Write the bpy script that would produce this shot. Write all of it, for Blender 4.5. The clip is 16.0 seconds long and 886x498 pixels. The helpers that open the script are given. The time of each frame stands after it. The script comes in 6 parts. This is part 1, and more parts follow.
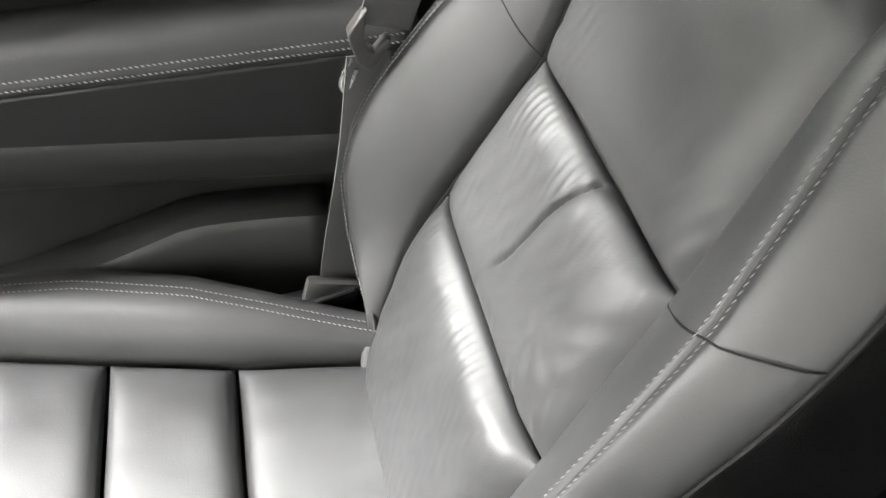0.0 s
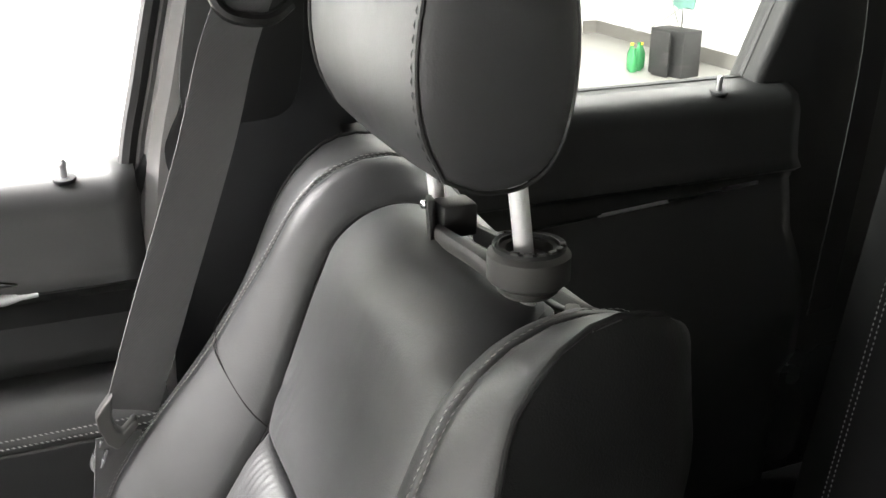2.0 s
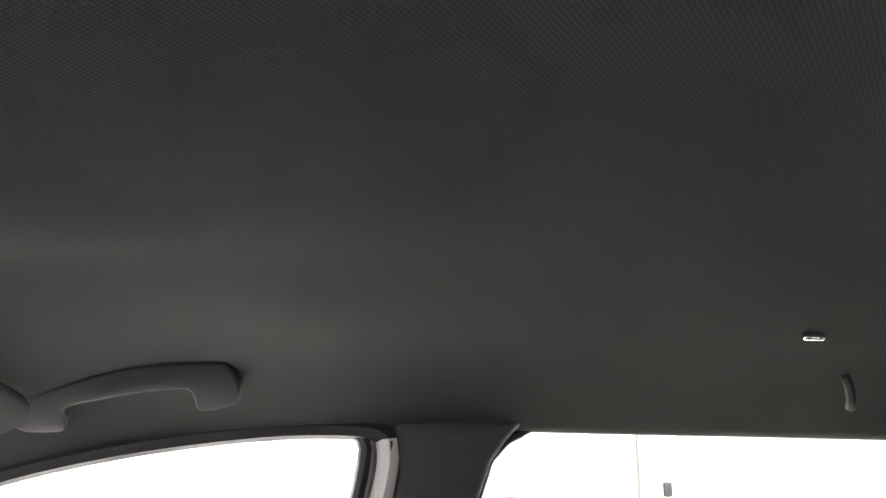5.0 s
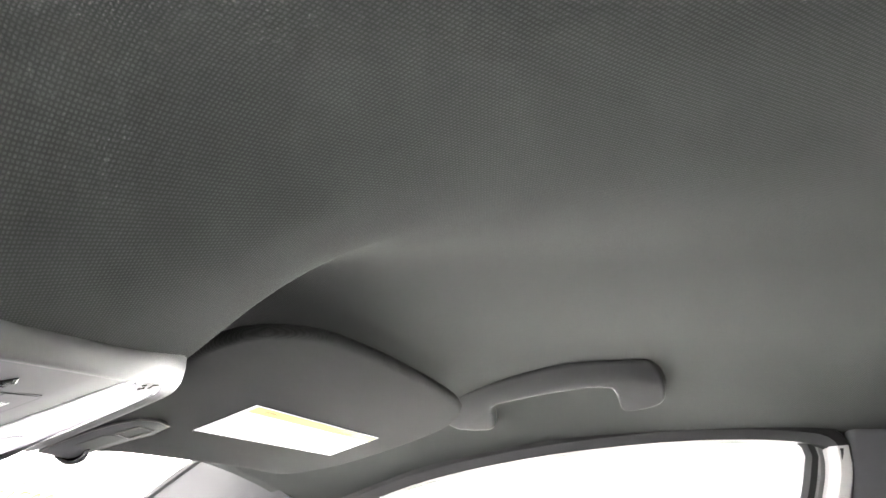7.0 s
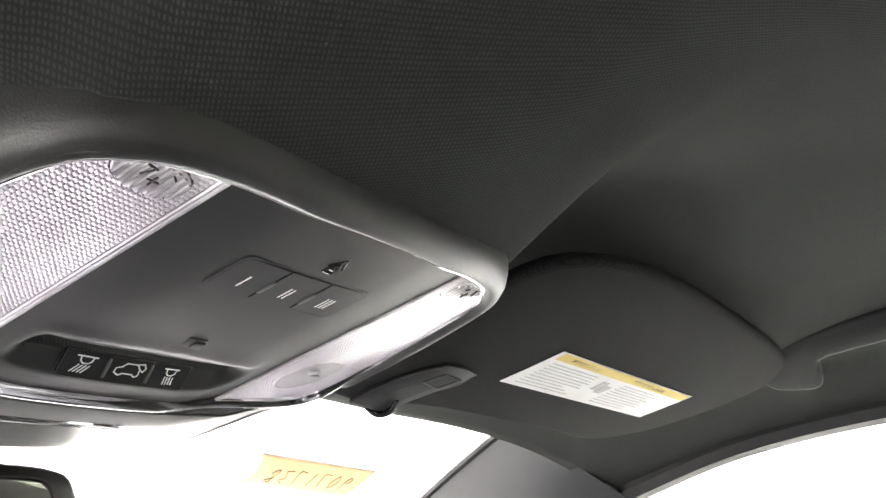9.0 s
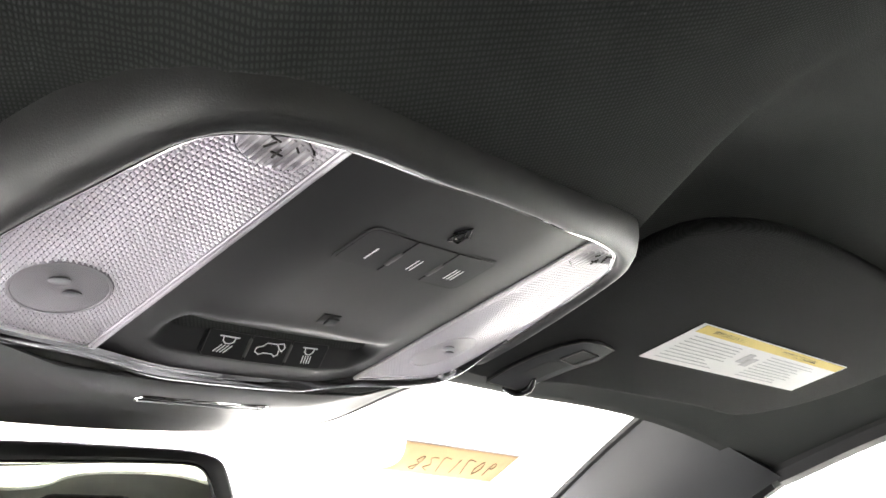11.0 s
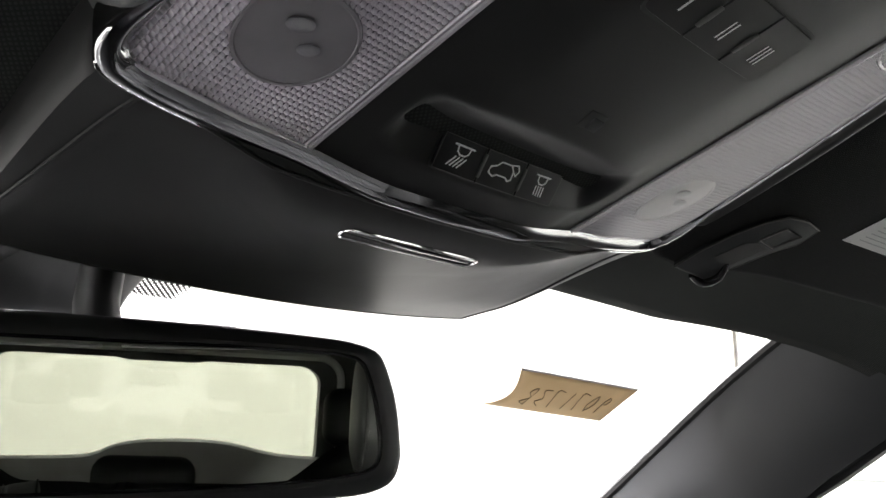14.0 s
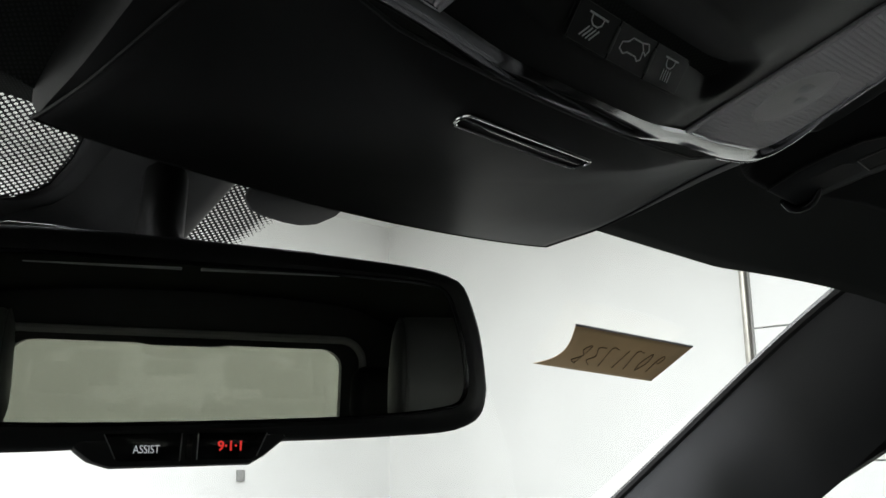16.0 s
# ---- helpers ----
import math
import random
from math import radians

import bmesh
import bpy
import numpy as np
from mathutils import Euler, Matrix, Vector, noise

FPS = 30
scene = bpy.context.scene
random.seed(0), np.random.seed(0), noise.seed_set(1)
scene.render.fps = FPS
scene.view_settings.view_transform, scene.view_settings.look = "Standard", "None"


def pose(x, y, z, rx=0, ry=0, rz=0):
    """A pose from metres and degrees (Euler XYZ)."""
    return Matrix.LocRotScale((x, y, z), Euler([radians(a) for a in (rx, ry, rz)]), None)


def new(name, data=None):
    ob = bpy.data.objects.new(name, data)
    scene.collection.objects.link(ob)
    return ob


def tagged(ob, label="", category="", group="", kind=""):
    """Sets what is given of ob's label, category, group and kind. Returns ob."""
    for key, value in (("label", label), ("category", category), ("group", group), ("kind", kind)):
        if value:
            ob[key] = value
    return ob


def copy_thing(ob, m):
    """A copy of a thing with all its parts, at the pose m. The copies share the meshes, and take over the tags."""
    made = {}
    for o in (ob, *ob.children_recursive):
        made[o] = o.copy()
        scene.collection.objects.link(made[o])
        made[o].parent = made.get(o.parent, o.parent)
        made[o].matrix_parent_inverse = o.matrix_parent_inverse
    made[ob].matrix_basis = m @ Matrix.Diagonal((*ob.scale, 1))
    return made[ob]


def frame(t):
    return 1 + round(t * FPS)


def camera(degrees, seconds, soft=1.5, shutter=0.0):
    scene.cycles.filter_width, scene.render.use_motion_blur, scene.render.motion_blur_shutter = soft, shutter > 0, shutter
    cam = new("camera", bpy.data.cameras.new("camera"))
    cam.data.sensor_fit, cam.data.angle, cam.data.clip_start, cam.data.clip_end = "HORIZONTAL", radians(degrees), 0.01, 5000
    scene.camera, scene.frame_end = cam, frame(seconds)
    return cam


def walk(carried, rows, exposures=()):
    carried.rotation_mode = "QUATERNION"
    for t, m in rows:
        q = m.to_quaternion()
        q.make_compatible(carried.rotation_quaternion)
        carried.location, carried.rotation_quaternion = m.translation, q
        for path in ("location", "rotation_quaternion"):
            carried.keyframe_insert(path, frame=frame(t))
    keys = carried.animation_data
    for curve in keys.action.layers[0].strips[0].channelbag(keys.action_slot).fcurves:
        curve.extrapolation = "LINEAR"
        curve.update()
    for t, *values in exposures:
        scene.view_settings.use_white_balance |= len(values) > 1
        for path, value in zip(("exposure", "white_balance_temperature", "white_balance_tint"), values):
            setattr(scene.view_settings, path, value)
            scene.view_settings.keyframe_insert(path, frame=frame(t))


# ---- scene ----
cam = camera(51.33, 16.0, soft=1.5)
PATH = [
    (0, pose(-0.0703, 0.1581, 1.4119, 46.35, 0.83, -102.45)),
    (0.5, pose(-0.0816, 0.1313, 1.4283, 51.74, 0.92, -106.10)),
    (1, pose(-0.0885, 0.1155, 1.4419, 55.53, 0.73, -108.50)),
    (1.5, pose(-0.1258, 0.0763, 1.4575, 62.04, 0.56, -109.52)),
    (2, pose(-0.1741, 0.0680, 1.4665, 68.13, 0.21, -111.42)),
    (2.5, pose(-0.2344, 0.0669, 1.4944, 76.49, 0.58, -112.65)),
    (3, pose(-0.2910, 0.0655, 1.5080, 84.37, 1.06, -112.38)),
    (3.5, pose(-0.3424, 0.0758, 1.5156, 92.78, 1.48, -111.14)),
    (3.7, pose(-0.3555, 0.0780, 1.5170, 96.20, 1.49, -110.12)),
    (5.8, pose(-0.3836, 0.0216, 1.4831, 104.80, -1.31, -89.08)),
    (6, pose(-0.3733, 0.0193, 1.4919, 104.71, -1.64, -85.65)),
    (6.5, pose(-0.3595, 0.0333, 1.5169, 102.99, -2.35, -79.06)),
    (7, pose(-0.3239, 0.0649, 1.4940, 103.63, -2.18, -74.25)),
    (7.5, pose(-0.3078, 0.1044, 1.4659, 104.74, -1.45, -69.75)),
    (8, pose(-0.2845, 0.1218, 1.4523, 104.67, -1.64, -65.22)),
    (8.5, pose(-0.2744, 0.1303, 1.4471, 104.52, -1.63, -61.78)),
    (9, pose(-0.2699, 0.1320, 1.4422, 104.57, -1.31, -58.49)),
    (9.5, pose(-0.2677, 0.1339, 1.4397, 104.46, -0.41, -55.75)),
    (10, pose(-0.2653, 0.1336, 1.4377, 104.38, -0.40, -53.32)),
    (10.2, pose(-0.2643, 0.1322, 1.4350, 104.56, -0.38, -52.13)),
    (12.3, pose(-0.2612, 0.1392, 1.4299, 103.45, -0.46, -48.56)),
    (12.5, pose(-0.2584, 0.1414, 1.4281, 103.42, -0.35, -48.50)),
    (13, pose(-0.2536, 0.1502, 1.4204, 103.19, -0.21, -48.30)),
    (13.5, pose(-0.2504, 0.2007, 1.4057, 103.05, -0.07, -48.12)),
    (14, pose(-0.2505, 0.2646, 1.3869, 102.93, 0.02, -48.16)),
    (14.5, pose(-0.2513, 0.3016, 1.3681, 103.06, 0.86, -48.12)),
    (15, pose(-0.2495, 0.3141, 1.3604, 102.88, 0.90, -47.74)),
    (15.5, pose(-0.2509, 0.3177, 1.3586, 102.76, 0.98, -47.65)),
    (16, pose(-0.2520, 0.3172, 1.3599, 102.33, 0.96, -47.46)),
]
EXPOSURES = [(0, 3.0, 6500, 10.0), (0.5, 3.25, 6500, 10.6), (1.0, 3.45, 6500, 11.2), (1.5, 3.15, 6500, 11.8), (2.0, 3.0, 6500, 12.4), (2.5, 2.55, 6500, 13.0), (3.0, 0.9, 6560, 22.0), (3.5, 0.55, 6560, 22.0), (3.7, 0.55, 6560, 22.0), (5.8, 5.3, 6420, 19.0), (6.0, 5.32, 6422, 18.5), (6.5, 5.25, 6427, 17.4), (7.0, 5.2, 6431, 16.2), (7.5, 4.85, 6436, 15.0), (8.0, 4.4, 6441, 15.0), (9.0, 3.95, 6450, 15.0), (10.0, 3.8, 6450, 14.4), (12.5, 3.55, 6450, 13.0), (13.0, 3.2, 6417, 13.0), (13.5, 2.65, 6383, 13.0), (14.0, 1.8, 6350, 13.0), (14.5, 0.65, 6300, 11.5), (15.0, 0.2, 6250, 10.0), (16.0, 0.0, 6150, 7.0)]
walk(cam, PATH, exposures=EXPOSURES)

# ---------------------------------------------------------------- light
world = bpy.data.worlds.new("garage_air")
world.use_nodes = True
world.node_tree.nodes["Background"].inputs[0].default_value = (0.9, 0.95, 1.0, 1)
world.node_tree.nodes["Background"].inputs[1].default_value = 0.02
scene.world = world


def fill_area(x, y, z, w, d, watts):
    li = bpy.data.lights.new("garage_fill", "AREA")
    li.shape, li.size, li.size_y, li.energy, li.color = "RECTANGLE", w, d, watts, (1.0, 0.975, 0.96)
    ob = new("garage_fill", li)
    ob.matrix_world = pose(x, y, z)
    return ob


# added area lights without known fixtures, placed to balance light in the cabin
for lx, ly, watts in ((3.8, -3.2, 80), (3.2, 1.1, 90), (3.6, 4.6, 190), (1.7, 3.2, 225), (1.7, 5.2, 220), (0.4, -3.7, 45), (-1.2, 0.8, 430)):
    fill_area(lx, ly, 4.18, 1.3, 2.6, watts)


# ---------------------------------------------------------------- materials
def mat(name, color, rough=0.5, metal=0.0, bump=0.0, scale=400.0, vary=0.12, vscale=9.0, spec=0.5, kind="noise", wear=0.0,
        coat=0.0, trans=0.0, dist=0.001):
    m = bpy.data.materials.new(name)
    m.use_nodes = True
    nt = m.node_tree
    b = nt.nodes["Principled BSDF"]
    b.inputs["Roughness"].default_value, b.inputs["Metallic"].default_value = rough, metal
    b.inputs["Specular IOR Level"].default_value = spec
    b.inputs["Coat Weight"].default_value = coat
    b.inputs["Transmission Weight"].default_value = trans
    co = nt.nodes.new("ShaderNodeTexCoord")
    big = nt.nodes.new("ShaderNodeTexNoise")
    big.inputs["Scale"].default_value, big.inputs["Detail"].default_value = vscale, 5
    nt.links.new(co.outputs["Object"], big.inputs["Vector"])
    ramp = nt.nodes.new("ShaderNodeMapRange")
    ramp.inputs["From Min"].default_value, ramp.inputs["From Max"].default_value = 0.3, 0.7
    ramp.inputs["To Min"].default_value, ramp.inputs["To Max"].default_value = 1 - vary, 1 + vary
    nt.links.new(big.outputs["Fac"], ramp.inputs["Value"])
    mul = nt.nodes.new("ShaderNodeVectorMath")
    mul.operation = "SCALE"
    mul.inputs[0].default_value = color[:3]
    nt.links.new(ramp.outputs["Result"], mul.inputs["Scale"])
    nt.links.new(mul.outputs["Vector"], b.inputs["Base Color"])
    rr = nt.nodes.new("ShaderNodeMapRange")
    rr.inputs["From Min"].default_value, rr.inputs["From Max"].default_value = 0.3, 0.7
    rr.inputs["To Min"].default_value, rr.inputs["To Max"].default_value = max(rough - 0.06 - wear, 0.02), min(rough + 0.06 + wear, 1)
    nt.links.new(big.outputs["Fac"], rr.inputs["Value"])
    if rough > 0.1:
        nt.links.new(rr.outputs["Result"], b.inputs["Roughness"])
    if bump:
        if kind == "noise":
            tx = nt.nodes.new("ShaderNodeTexNoise")
            tx.inputs["Detail"].default_value = 3
            out = tx.outputs["Fac"]
        elif kind == "cells":
            tx = nt.nodes.new("ShaderNodeTexVoronoi")
            out = tx.outputs["Distance"]
        else:
            tx = nt.nodes.new("ShaderNodeTexWave")
            tx.bands_direction = kind
            out = tx.outputs["Fac"]
        tx.inputs["Scale"].default_value = scale
        nt.links.new(co.outputs["Object"], tx.inputs["Vector"])
        bp = nt.nodes.new("ShaderNodeBump")
        bp.inputs["Strength"].default_value, bp.inputs["Distance"].default_value = bump, dist
        nt.links.new(out, bp.inputs["Height"])
        nt.links.new(bp.outputs["Normal"], b.inputs["Normal"])
    return m


def thin_glass(name, tint=(0.97, 0.99, 0.98)):
    m = bpy.data.materials.new(name)
    m.use_nodes = True
    nt = m.node_tree
    nt.nodes.clear()
    out, mix = nt.nodes.new("ShaderNodeOutputMaterial"), nt.nodes.new("ShaderNodeMixShader")
    tr, gl = nt.nodes.new("ShaderNodeBsdfTransparent"), nt.nodes.new("ShaderNodeBsdfGlossy")
    tr.inputs[0].default_value = (*tint, 1)
    gl.inputs["Roughness"].default_value = 0.01
    mix.inputs[0].default_value = 0.045
    nt.links.new(tr.outputs[0], mix.inputs[1])
    nt.links.new(gl.outputs[0], mix.inputs[2])
    nt.links.new(mix.outputs[0], out.inputs[0])
    return m


def lens_cover(name):
    """A clear plastic surface: seen through, with gloss that grows at grazing angles."""
    m = thin_glass(name, (0.96, 0.95, 0.97))
    nt = m.node_tree
    fr = nt.nodes.new("ShaderNodeFresnel")
    fr.inputs["IOR"].default_value = 1.49
    mix = [n for n in nt.nodes if n.bl_idname == "ShaderNodeMixShader"][0]
    half = nt.nodes.new("ShaderNodeMath")
    half.operation, half.inputs[1].default_value = "MULTIPLY", 0.42
    nt.links.new(fr.outputs[0], half.inputs[0])
    nt.links.new(half.outputs[0], mix.inputs[0])
    [n for n in nt.nodes if n.bl_idname == "ShaderNodeBsdfAnisotropic"][0].inputs["Roughness"].default_value = 0.10
    return m


def leather_mat():
    m = mat("black_leather", (0.050, 0.051, 0.052), 0.44, bump=0.10, scale=700, kind="cells", vary=0.10, vscale=14, wear=0.0, dist=0.0006)
    nt = m.node_tree
    b = nt.nodes["Principled BSDF"]
    first = b.inputs["Normal"].links[0].from_node
    co = [n for n in nt.nodes if n.bl_idname == "ShaderNodeTexCoord"][0]
    tx = nt.nodes.new("ShaderNodeTexNoise")
    tx.inputs["Scale"].default_value, tx.inputs["Detail"].default_value, tx.inputs["Distortion"].default_value = 22, 2, 0.0
    bp = nt.nodes.new("ShaderNodeBump")
    bp.inputs["Strength"].default_value, bp.inputs["Distance"].default_value = 0.10, 0.006
    nt.links.new(co.outputs["Object"], tx.inputs["Vector"])
    nt.links.new(tx.outputs["Fac"], bp.inputs["Height"])
    nt.links.new(first.outputs["Normal"], bp.inputs["Normal"])
    nt.links.new(bp.outputs["Normal"], b.inputs["Normal"])
    return m


def weave_mat(name, color, scale, bump, rough=0.9):
    """Knitted cloth: slanted rows of small loops with dark gaps between them."""
    m = mat(name, color, rough, vary=0.10, vscale=5, spec=0.04)
    nt = m.node_tree
    b = nt.nodes["Principled BSDF"]
    co = [n for n in nt.nodes if n.bl_idname == "ShaderNodeTexCoord"][0]
    rot = nt.nodes.new("ShaderNodeMapping")
    rot.inputs["Rotation"].default_value = (0, 0, radians(38))
    nt.links.new(co.outputs["Object"], rot.inputs["Vector"])
    waves = []
    for way, k in (("X", 1.0), ("Y", 0.8)):
        w = nt.nodes.new("ShaderNodeTexWave")
        w.bands_direction = way
        w.inputs["Scale"].default_value, w.inputs["Distortion"].default_value = scale * k, 1.2
        w.inputs["Detail"].default_value, w.inputs["Detail Scale"].default_value = 1, 3.0
        nt.links.new(rot.outputs["Vector"], w.inputs["Vector"])
        waves.append(w)
    mul = nt.nodes.new("ShaderNodeMath")
    mul.operation = "MULTIPLY"
    nt.links.new(waves[0].outputs["Fac"], mul.inputs[0])
    nt.links.new(waves[1].outputs["Fac"], mul.inputs[1])
    bp = nt.nodes.new("ShaderNodeBump")
    bp.inputs["Strength"].default_value, bp.inputs["Distance"].default_value = bump, 0.0012
    nt.links.new(mul.outputs[0], bp.inputs["Height"])
    nt.links.new(bp.outputs["Normal"], b.inputs["Normal"])
    gap = nt.nodes.new("ShaderNodeMapRange")
    gap.inputs["From Max"].default_value, gap.inputs["To Min"].default_value, gap.inputs["To Max"].default_value = 0.6, 0.72, 1.15
    nt.links.new(mul.outputs[0], gap.inputs["Value"])
    tone = nt.nodes.new("ShaderNodeVectorMath")
    tone.operation = "SCALE"
    nt.links.new(b.inputs["Base Color"].links[0].from_socket, tone.inputs[0])
    nt.links.new(gap.outputs["Result"], tone.inputs["Scale"])
    nt.links.new(tone.outputs["Vector"], b.inputs["Base Color"])
    return m


# pale diffuse share stands in for bright reflections in the chrome
BRIGHT = mat("chrome_with_pale_diffuse", (0.85, 0.85, 0.86), 0.42, 0.7, vary=0.05, vscale=60)
LEATHER = leather_mat()
# leather's dark copy: shade on seat sides and rear bench put into colour
LEATHER_SHADE = mat("shaded_leather", (0.0065, 0.0068, 0.0068), 0.55, bump=0.2, scale=900, kind="cells", dist=0.0006, spec=0.22)
THREAD = mat("grey_thread", (0.27, 0.27, 0.265), 0.8, vary=0.15, vscale=60)
THREAD_DARK = mat("dark_thread", (0.05, 0.05, 0.05), 0.8)
PIPING = mat("black_piping", (0.02, 0.02, 0.02), 0.45)
SEAM = mat("dark_seam_fold", (0.006, 0.006, 0.006), 0.8)
# lighter grey for door pieces that should catch light
DOOR_TOP = mat("door_trim_lit_grey", (0.040, 0.041, 0.041), 0.42, bump=0.12, scale=900, kind="cells", dist=0.0005)
CLOTH = weave_mat("black_headliner_cloth", (0.040, 0.042, 0.040), 210, 0.16)
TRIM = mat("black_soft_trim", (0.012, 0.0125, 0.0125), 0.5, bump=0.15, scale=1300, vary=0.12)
TRIM_GREY = mat("dark_grey_pillar_plastic", (0.021, 0.022, 0.024), 0.68, bump=0.2, scale=1500, vary=0.1)
SOFT = mat("black_stitched_vinyl", (0.013, 0.0135, 0.0135), 0.38, bump=0.15, scale=900, kind="cells", dist=0.0005)
HARD = mat("matt_black_plastic", (0.013, 0.013, 0.013), 0.5, bump=0.25, scale=1600, vary=0.08, dist=0.0005)
BEZEL = mat("satin_black_plastic", (0.027, 0.027, 0.0265), 0.42, bump=0.25, scale=1400, vary=0.1, dist=0.0005)
PANEL = mat("smooth_black_plastic", (0.012, 0.012, 0.012), 0.44, bump=0.10, scale=1800, vary=0.08, spec=0.28, dist=0.0003)
BUTTON = mat("black_button_plastic", (0.006, 0.006, 0.0065), 0.38, bump=0.08, scale=1800, vary=0.05, spec=0.25, dist=0.0003)
GLOSS = mat("gloss_black_plastic", (0.008, 0.008, 0.009), 0.12, vary=0.05, spec=0.6)
BOUNCE_GREY = mat("bounce_wall_grey", (0.32, 0.315, 0.305), 0.8, bump=0.2, scale=40, vary=0.1, vscale=3)
# base grey raised to stand for window light on the trim
LIT_GREY = mat("lit_grey_trim", (0.42, 0.414, 0.41), 0.45, bump=0.1, scale=900, vary=0.1)
# seal bead's grey is lifted for the same window light
BEAD_GREY = mat("grey_seal_bead", (0.10, 0.098, 0.098), 0.5, bump=0.1, scale=900, vary=0.1)
DOOR_LOW = mat("door_plastic_lit_grey", (0.030, 0.031, 0.030), 0.5, bump=0.15, scale=1200, vary=0.1)
HANDLE = mat("black_handle_plastic", (0.014, 0.014, 0.0145), 0.6, bump=0.1, scale=1400, vary=0.08, spec=0.2)
RUBBER = mat("black_rubber_seal", (0.012, 0.012, 0.012), 0.6, bump=0.1, scale=500)
CHROME = mat("polished_chrome", (0.82, 0.82, 0.83), 0.07, 1.0, vary=0.04)
SATIN = mat("satin_chrome", (0.62, 0.62, 0.63), 0.28, 1.0, vary=0.05)
SENSOR = mat("black_sensor_plastic", (0.030, 0.031, 0.031), 0.55, bump=0.15, scale=1100, vary=0.1)
GREY_PLASTIC = mat("grey_bracket_plastic", (0.055, 0.054, 0.051), 0.5, bump=0.15, scale=1100, vary=0.1)
LENS = mat("clear_ribbed_lens", (0.96, 0.93, 0.96), 0.14, 0.50, vary=0.02, spec=0.6)
LENS_BACK = mat("silver_reflector", (0.42, 0.42, 0.43), 0.30, 0.3, vary=0.06, vscale=30)
DIFFUSER = mat("frosted_diffuser", (0.46, 0.45, 0.46), 0.35, vary=0.10, vscale=70)
ICON = mat("printed_white_symbol", (0.80, 0.80, 0.81), 0.6, vary=0.04)
RED_INK = mat("red_symbol", (0.55, 0.02, 0.02), 0.5, vary=0.04)
rb = RED_INK.node_tree.nodes["Principled BSDF"]
rb.inputs["Emission Color"].default_value, rb.inputs["Emission Strength"].default_value = (1, 0.05, 0.04, 1), 0.5
LIT_WHITE = mat("lit_white_symbol", (0.7, 0.7, 0.7), 0.5, vary=0.02)
rb = LIT_WHITE.node_tree.nodes["Principled BSDF"]
rb.inputs["Emission Color"].default_value, rb.inputs["Emission Strength"].default_value = (1, 1, 1, 1), 0.30
MIRROR = mat("mirror_silver", (0.70, 0.72, 0.64), 0.01, 1.0, vary=0.0)
GLASS = thin_glass("clear_glass")
COVER = lens_cover("clear_lens_plastic")
GLASS_REAR = thin_glass("tinted_rear_glass", (0.74, 0.76, 0.74))
GLASS_TAIL = thin_glass("dark_tailgate_glass", (0.56, 0.57, 0.53))
BODY = mat("dark_car_paint", (0.02, 0.021, 0.023), 0.25, coat=0.6, vary=0.05)
PAPER_TAN = mat("tan_paper", (0.42, 0.34, 0.22), 0.8, vary=0.10, vscale=25, bump=0.05, scale=300)
pt = PAPER_TAN.node_tree
tl, mx = pt.nodes.new("ShaderNodeBsdfTranslucent"), pt.nodes.new("ShaderNodeMixShader")
tl.inputs[0].default_value, mx.inputs[0].default_value = (0.56, 0.47, 0.33, 1), 0.25
pb = pt.nodes["Principled BSDF"]
pt.links.new(pb.outputs[0], mx.inputs[1])
pt.links.new(tl.outputs[0], mx.inputs[2])
pt.links.new(mx.outputs[0], pt.nodes["Material Output"].inputs[0])
PAPER_WHITE = mat("white_paper", (0.78, 0.78, 0.77), 0.75, vary=0.03)
PAPER_YELLOW = mat("yellow_print", (0.66, 0.52, 0.16), 0.75, vary=0.04)
INK = mat("dark_ink", (0.05, 0.045, 0.04), 0.8)
PENCIL = mat("brown_ink", (0.19, 0.155, 0.10), 0.8)
INK_GREY = mat("grey_print", (0.46, 0.46, 0.47), 0.8)
WEBBING = mat("black_belt_webbing", (0.125, 0.125, 0.125), 0.62, bump=0.4, scale=260, kind="DIAGONAL", vary=0.08, dist=0.0006)
FRIT = mat("black_frit_enamel", (0.01, 0.01, 0.01), 0.35)
WALL = mat("white_painted_wall", (0.78, 0.78, 0.765), 0.6, bump=0.1, scale=180, vary=0.03, vscale=1.5)
DOOR_WHITE = mat("white_enamel_steel", (0.80, 0.80, 0.79), 0.4, vary=0.03, vscale=2)
FLOOR = mat("grey_sealed_concrete", (0.29, 0.285, 0.265), 0.34, bump=0.03, scale=30, vary=0.06, vscale=1.4, wear=0.0)
STEEL = mat("brushed_steel", (0.42, 0.40, 0.36), 0.4, 0.8, vary=0.15, vscale=8)
BASE = mat("dark_grey_cove_base", (0.17, 0.163, 0.15), 0.6, vary=0.1)
TABLETOP = mat("grey_speckled_tabletop", (0.13, 0.12, 0.11), 0.55, vary=0.25, vscale=90)
BLACK_METAL = mat("black_powder_coat", (0.02, 0.02, 0.02), 0.5)
SCREEN = mat("blue_grey_screen", (0.095, 0.105, 0.20), 0.3, vary=0.05)
GREEN_CLOTH = mat("teal_cloth", (0.12, 0.25, 0.21), 0.9, bump=0.3, scale=60, vary=0.2)
GREEN_PET = mat("green_bottle_plastic", (0.05, 0.32, 0.11), 0.15, trans=0.3, vary=0.15)
YELLOW = mat("yellow_plastic", (0.75, 0.48, 0.03), 0.4)
RED = mat("red_plastic", (0.55, 0.05, 0.04), 0.4)
GREY = mat("mid_grey_plastic", (0.28, 0.28, 0.27), 0.5)


# ---------------------------------------------------------------- builders
def thing(name, at, label, category, group="", kind=""):
    ob = new(name)
    ob.location = at
    ob.empty_display_size = 0.02
    return tagged(ob, label, category, group, kind)


ORIGIN = {}


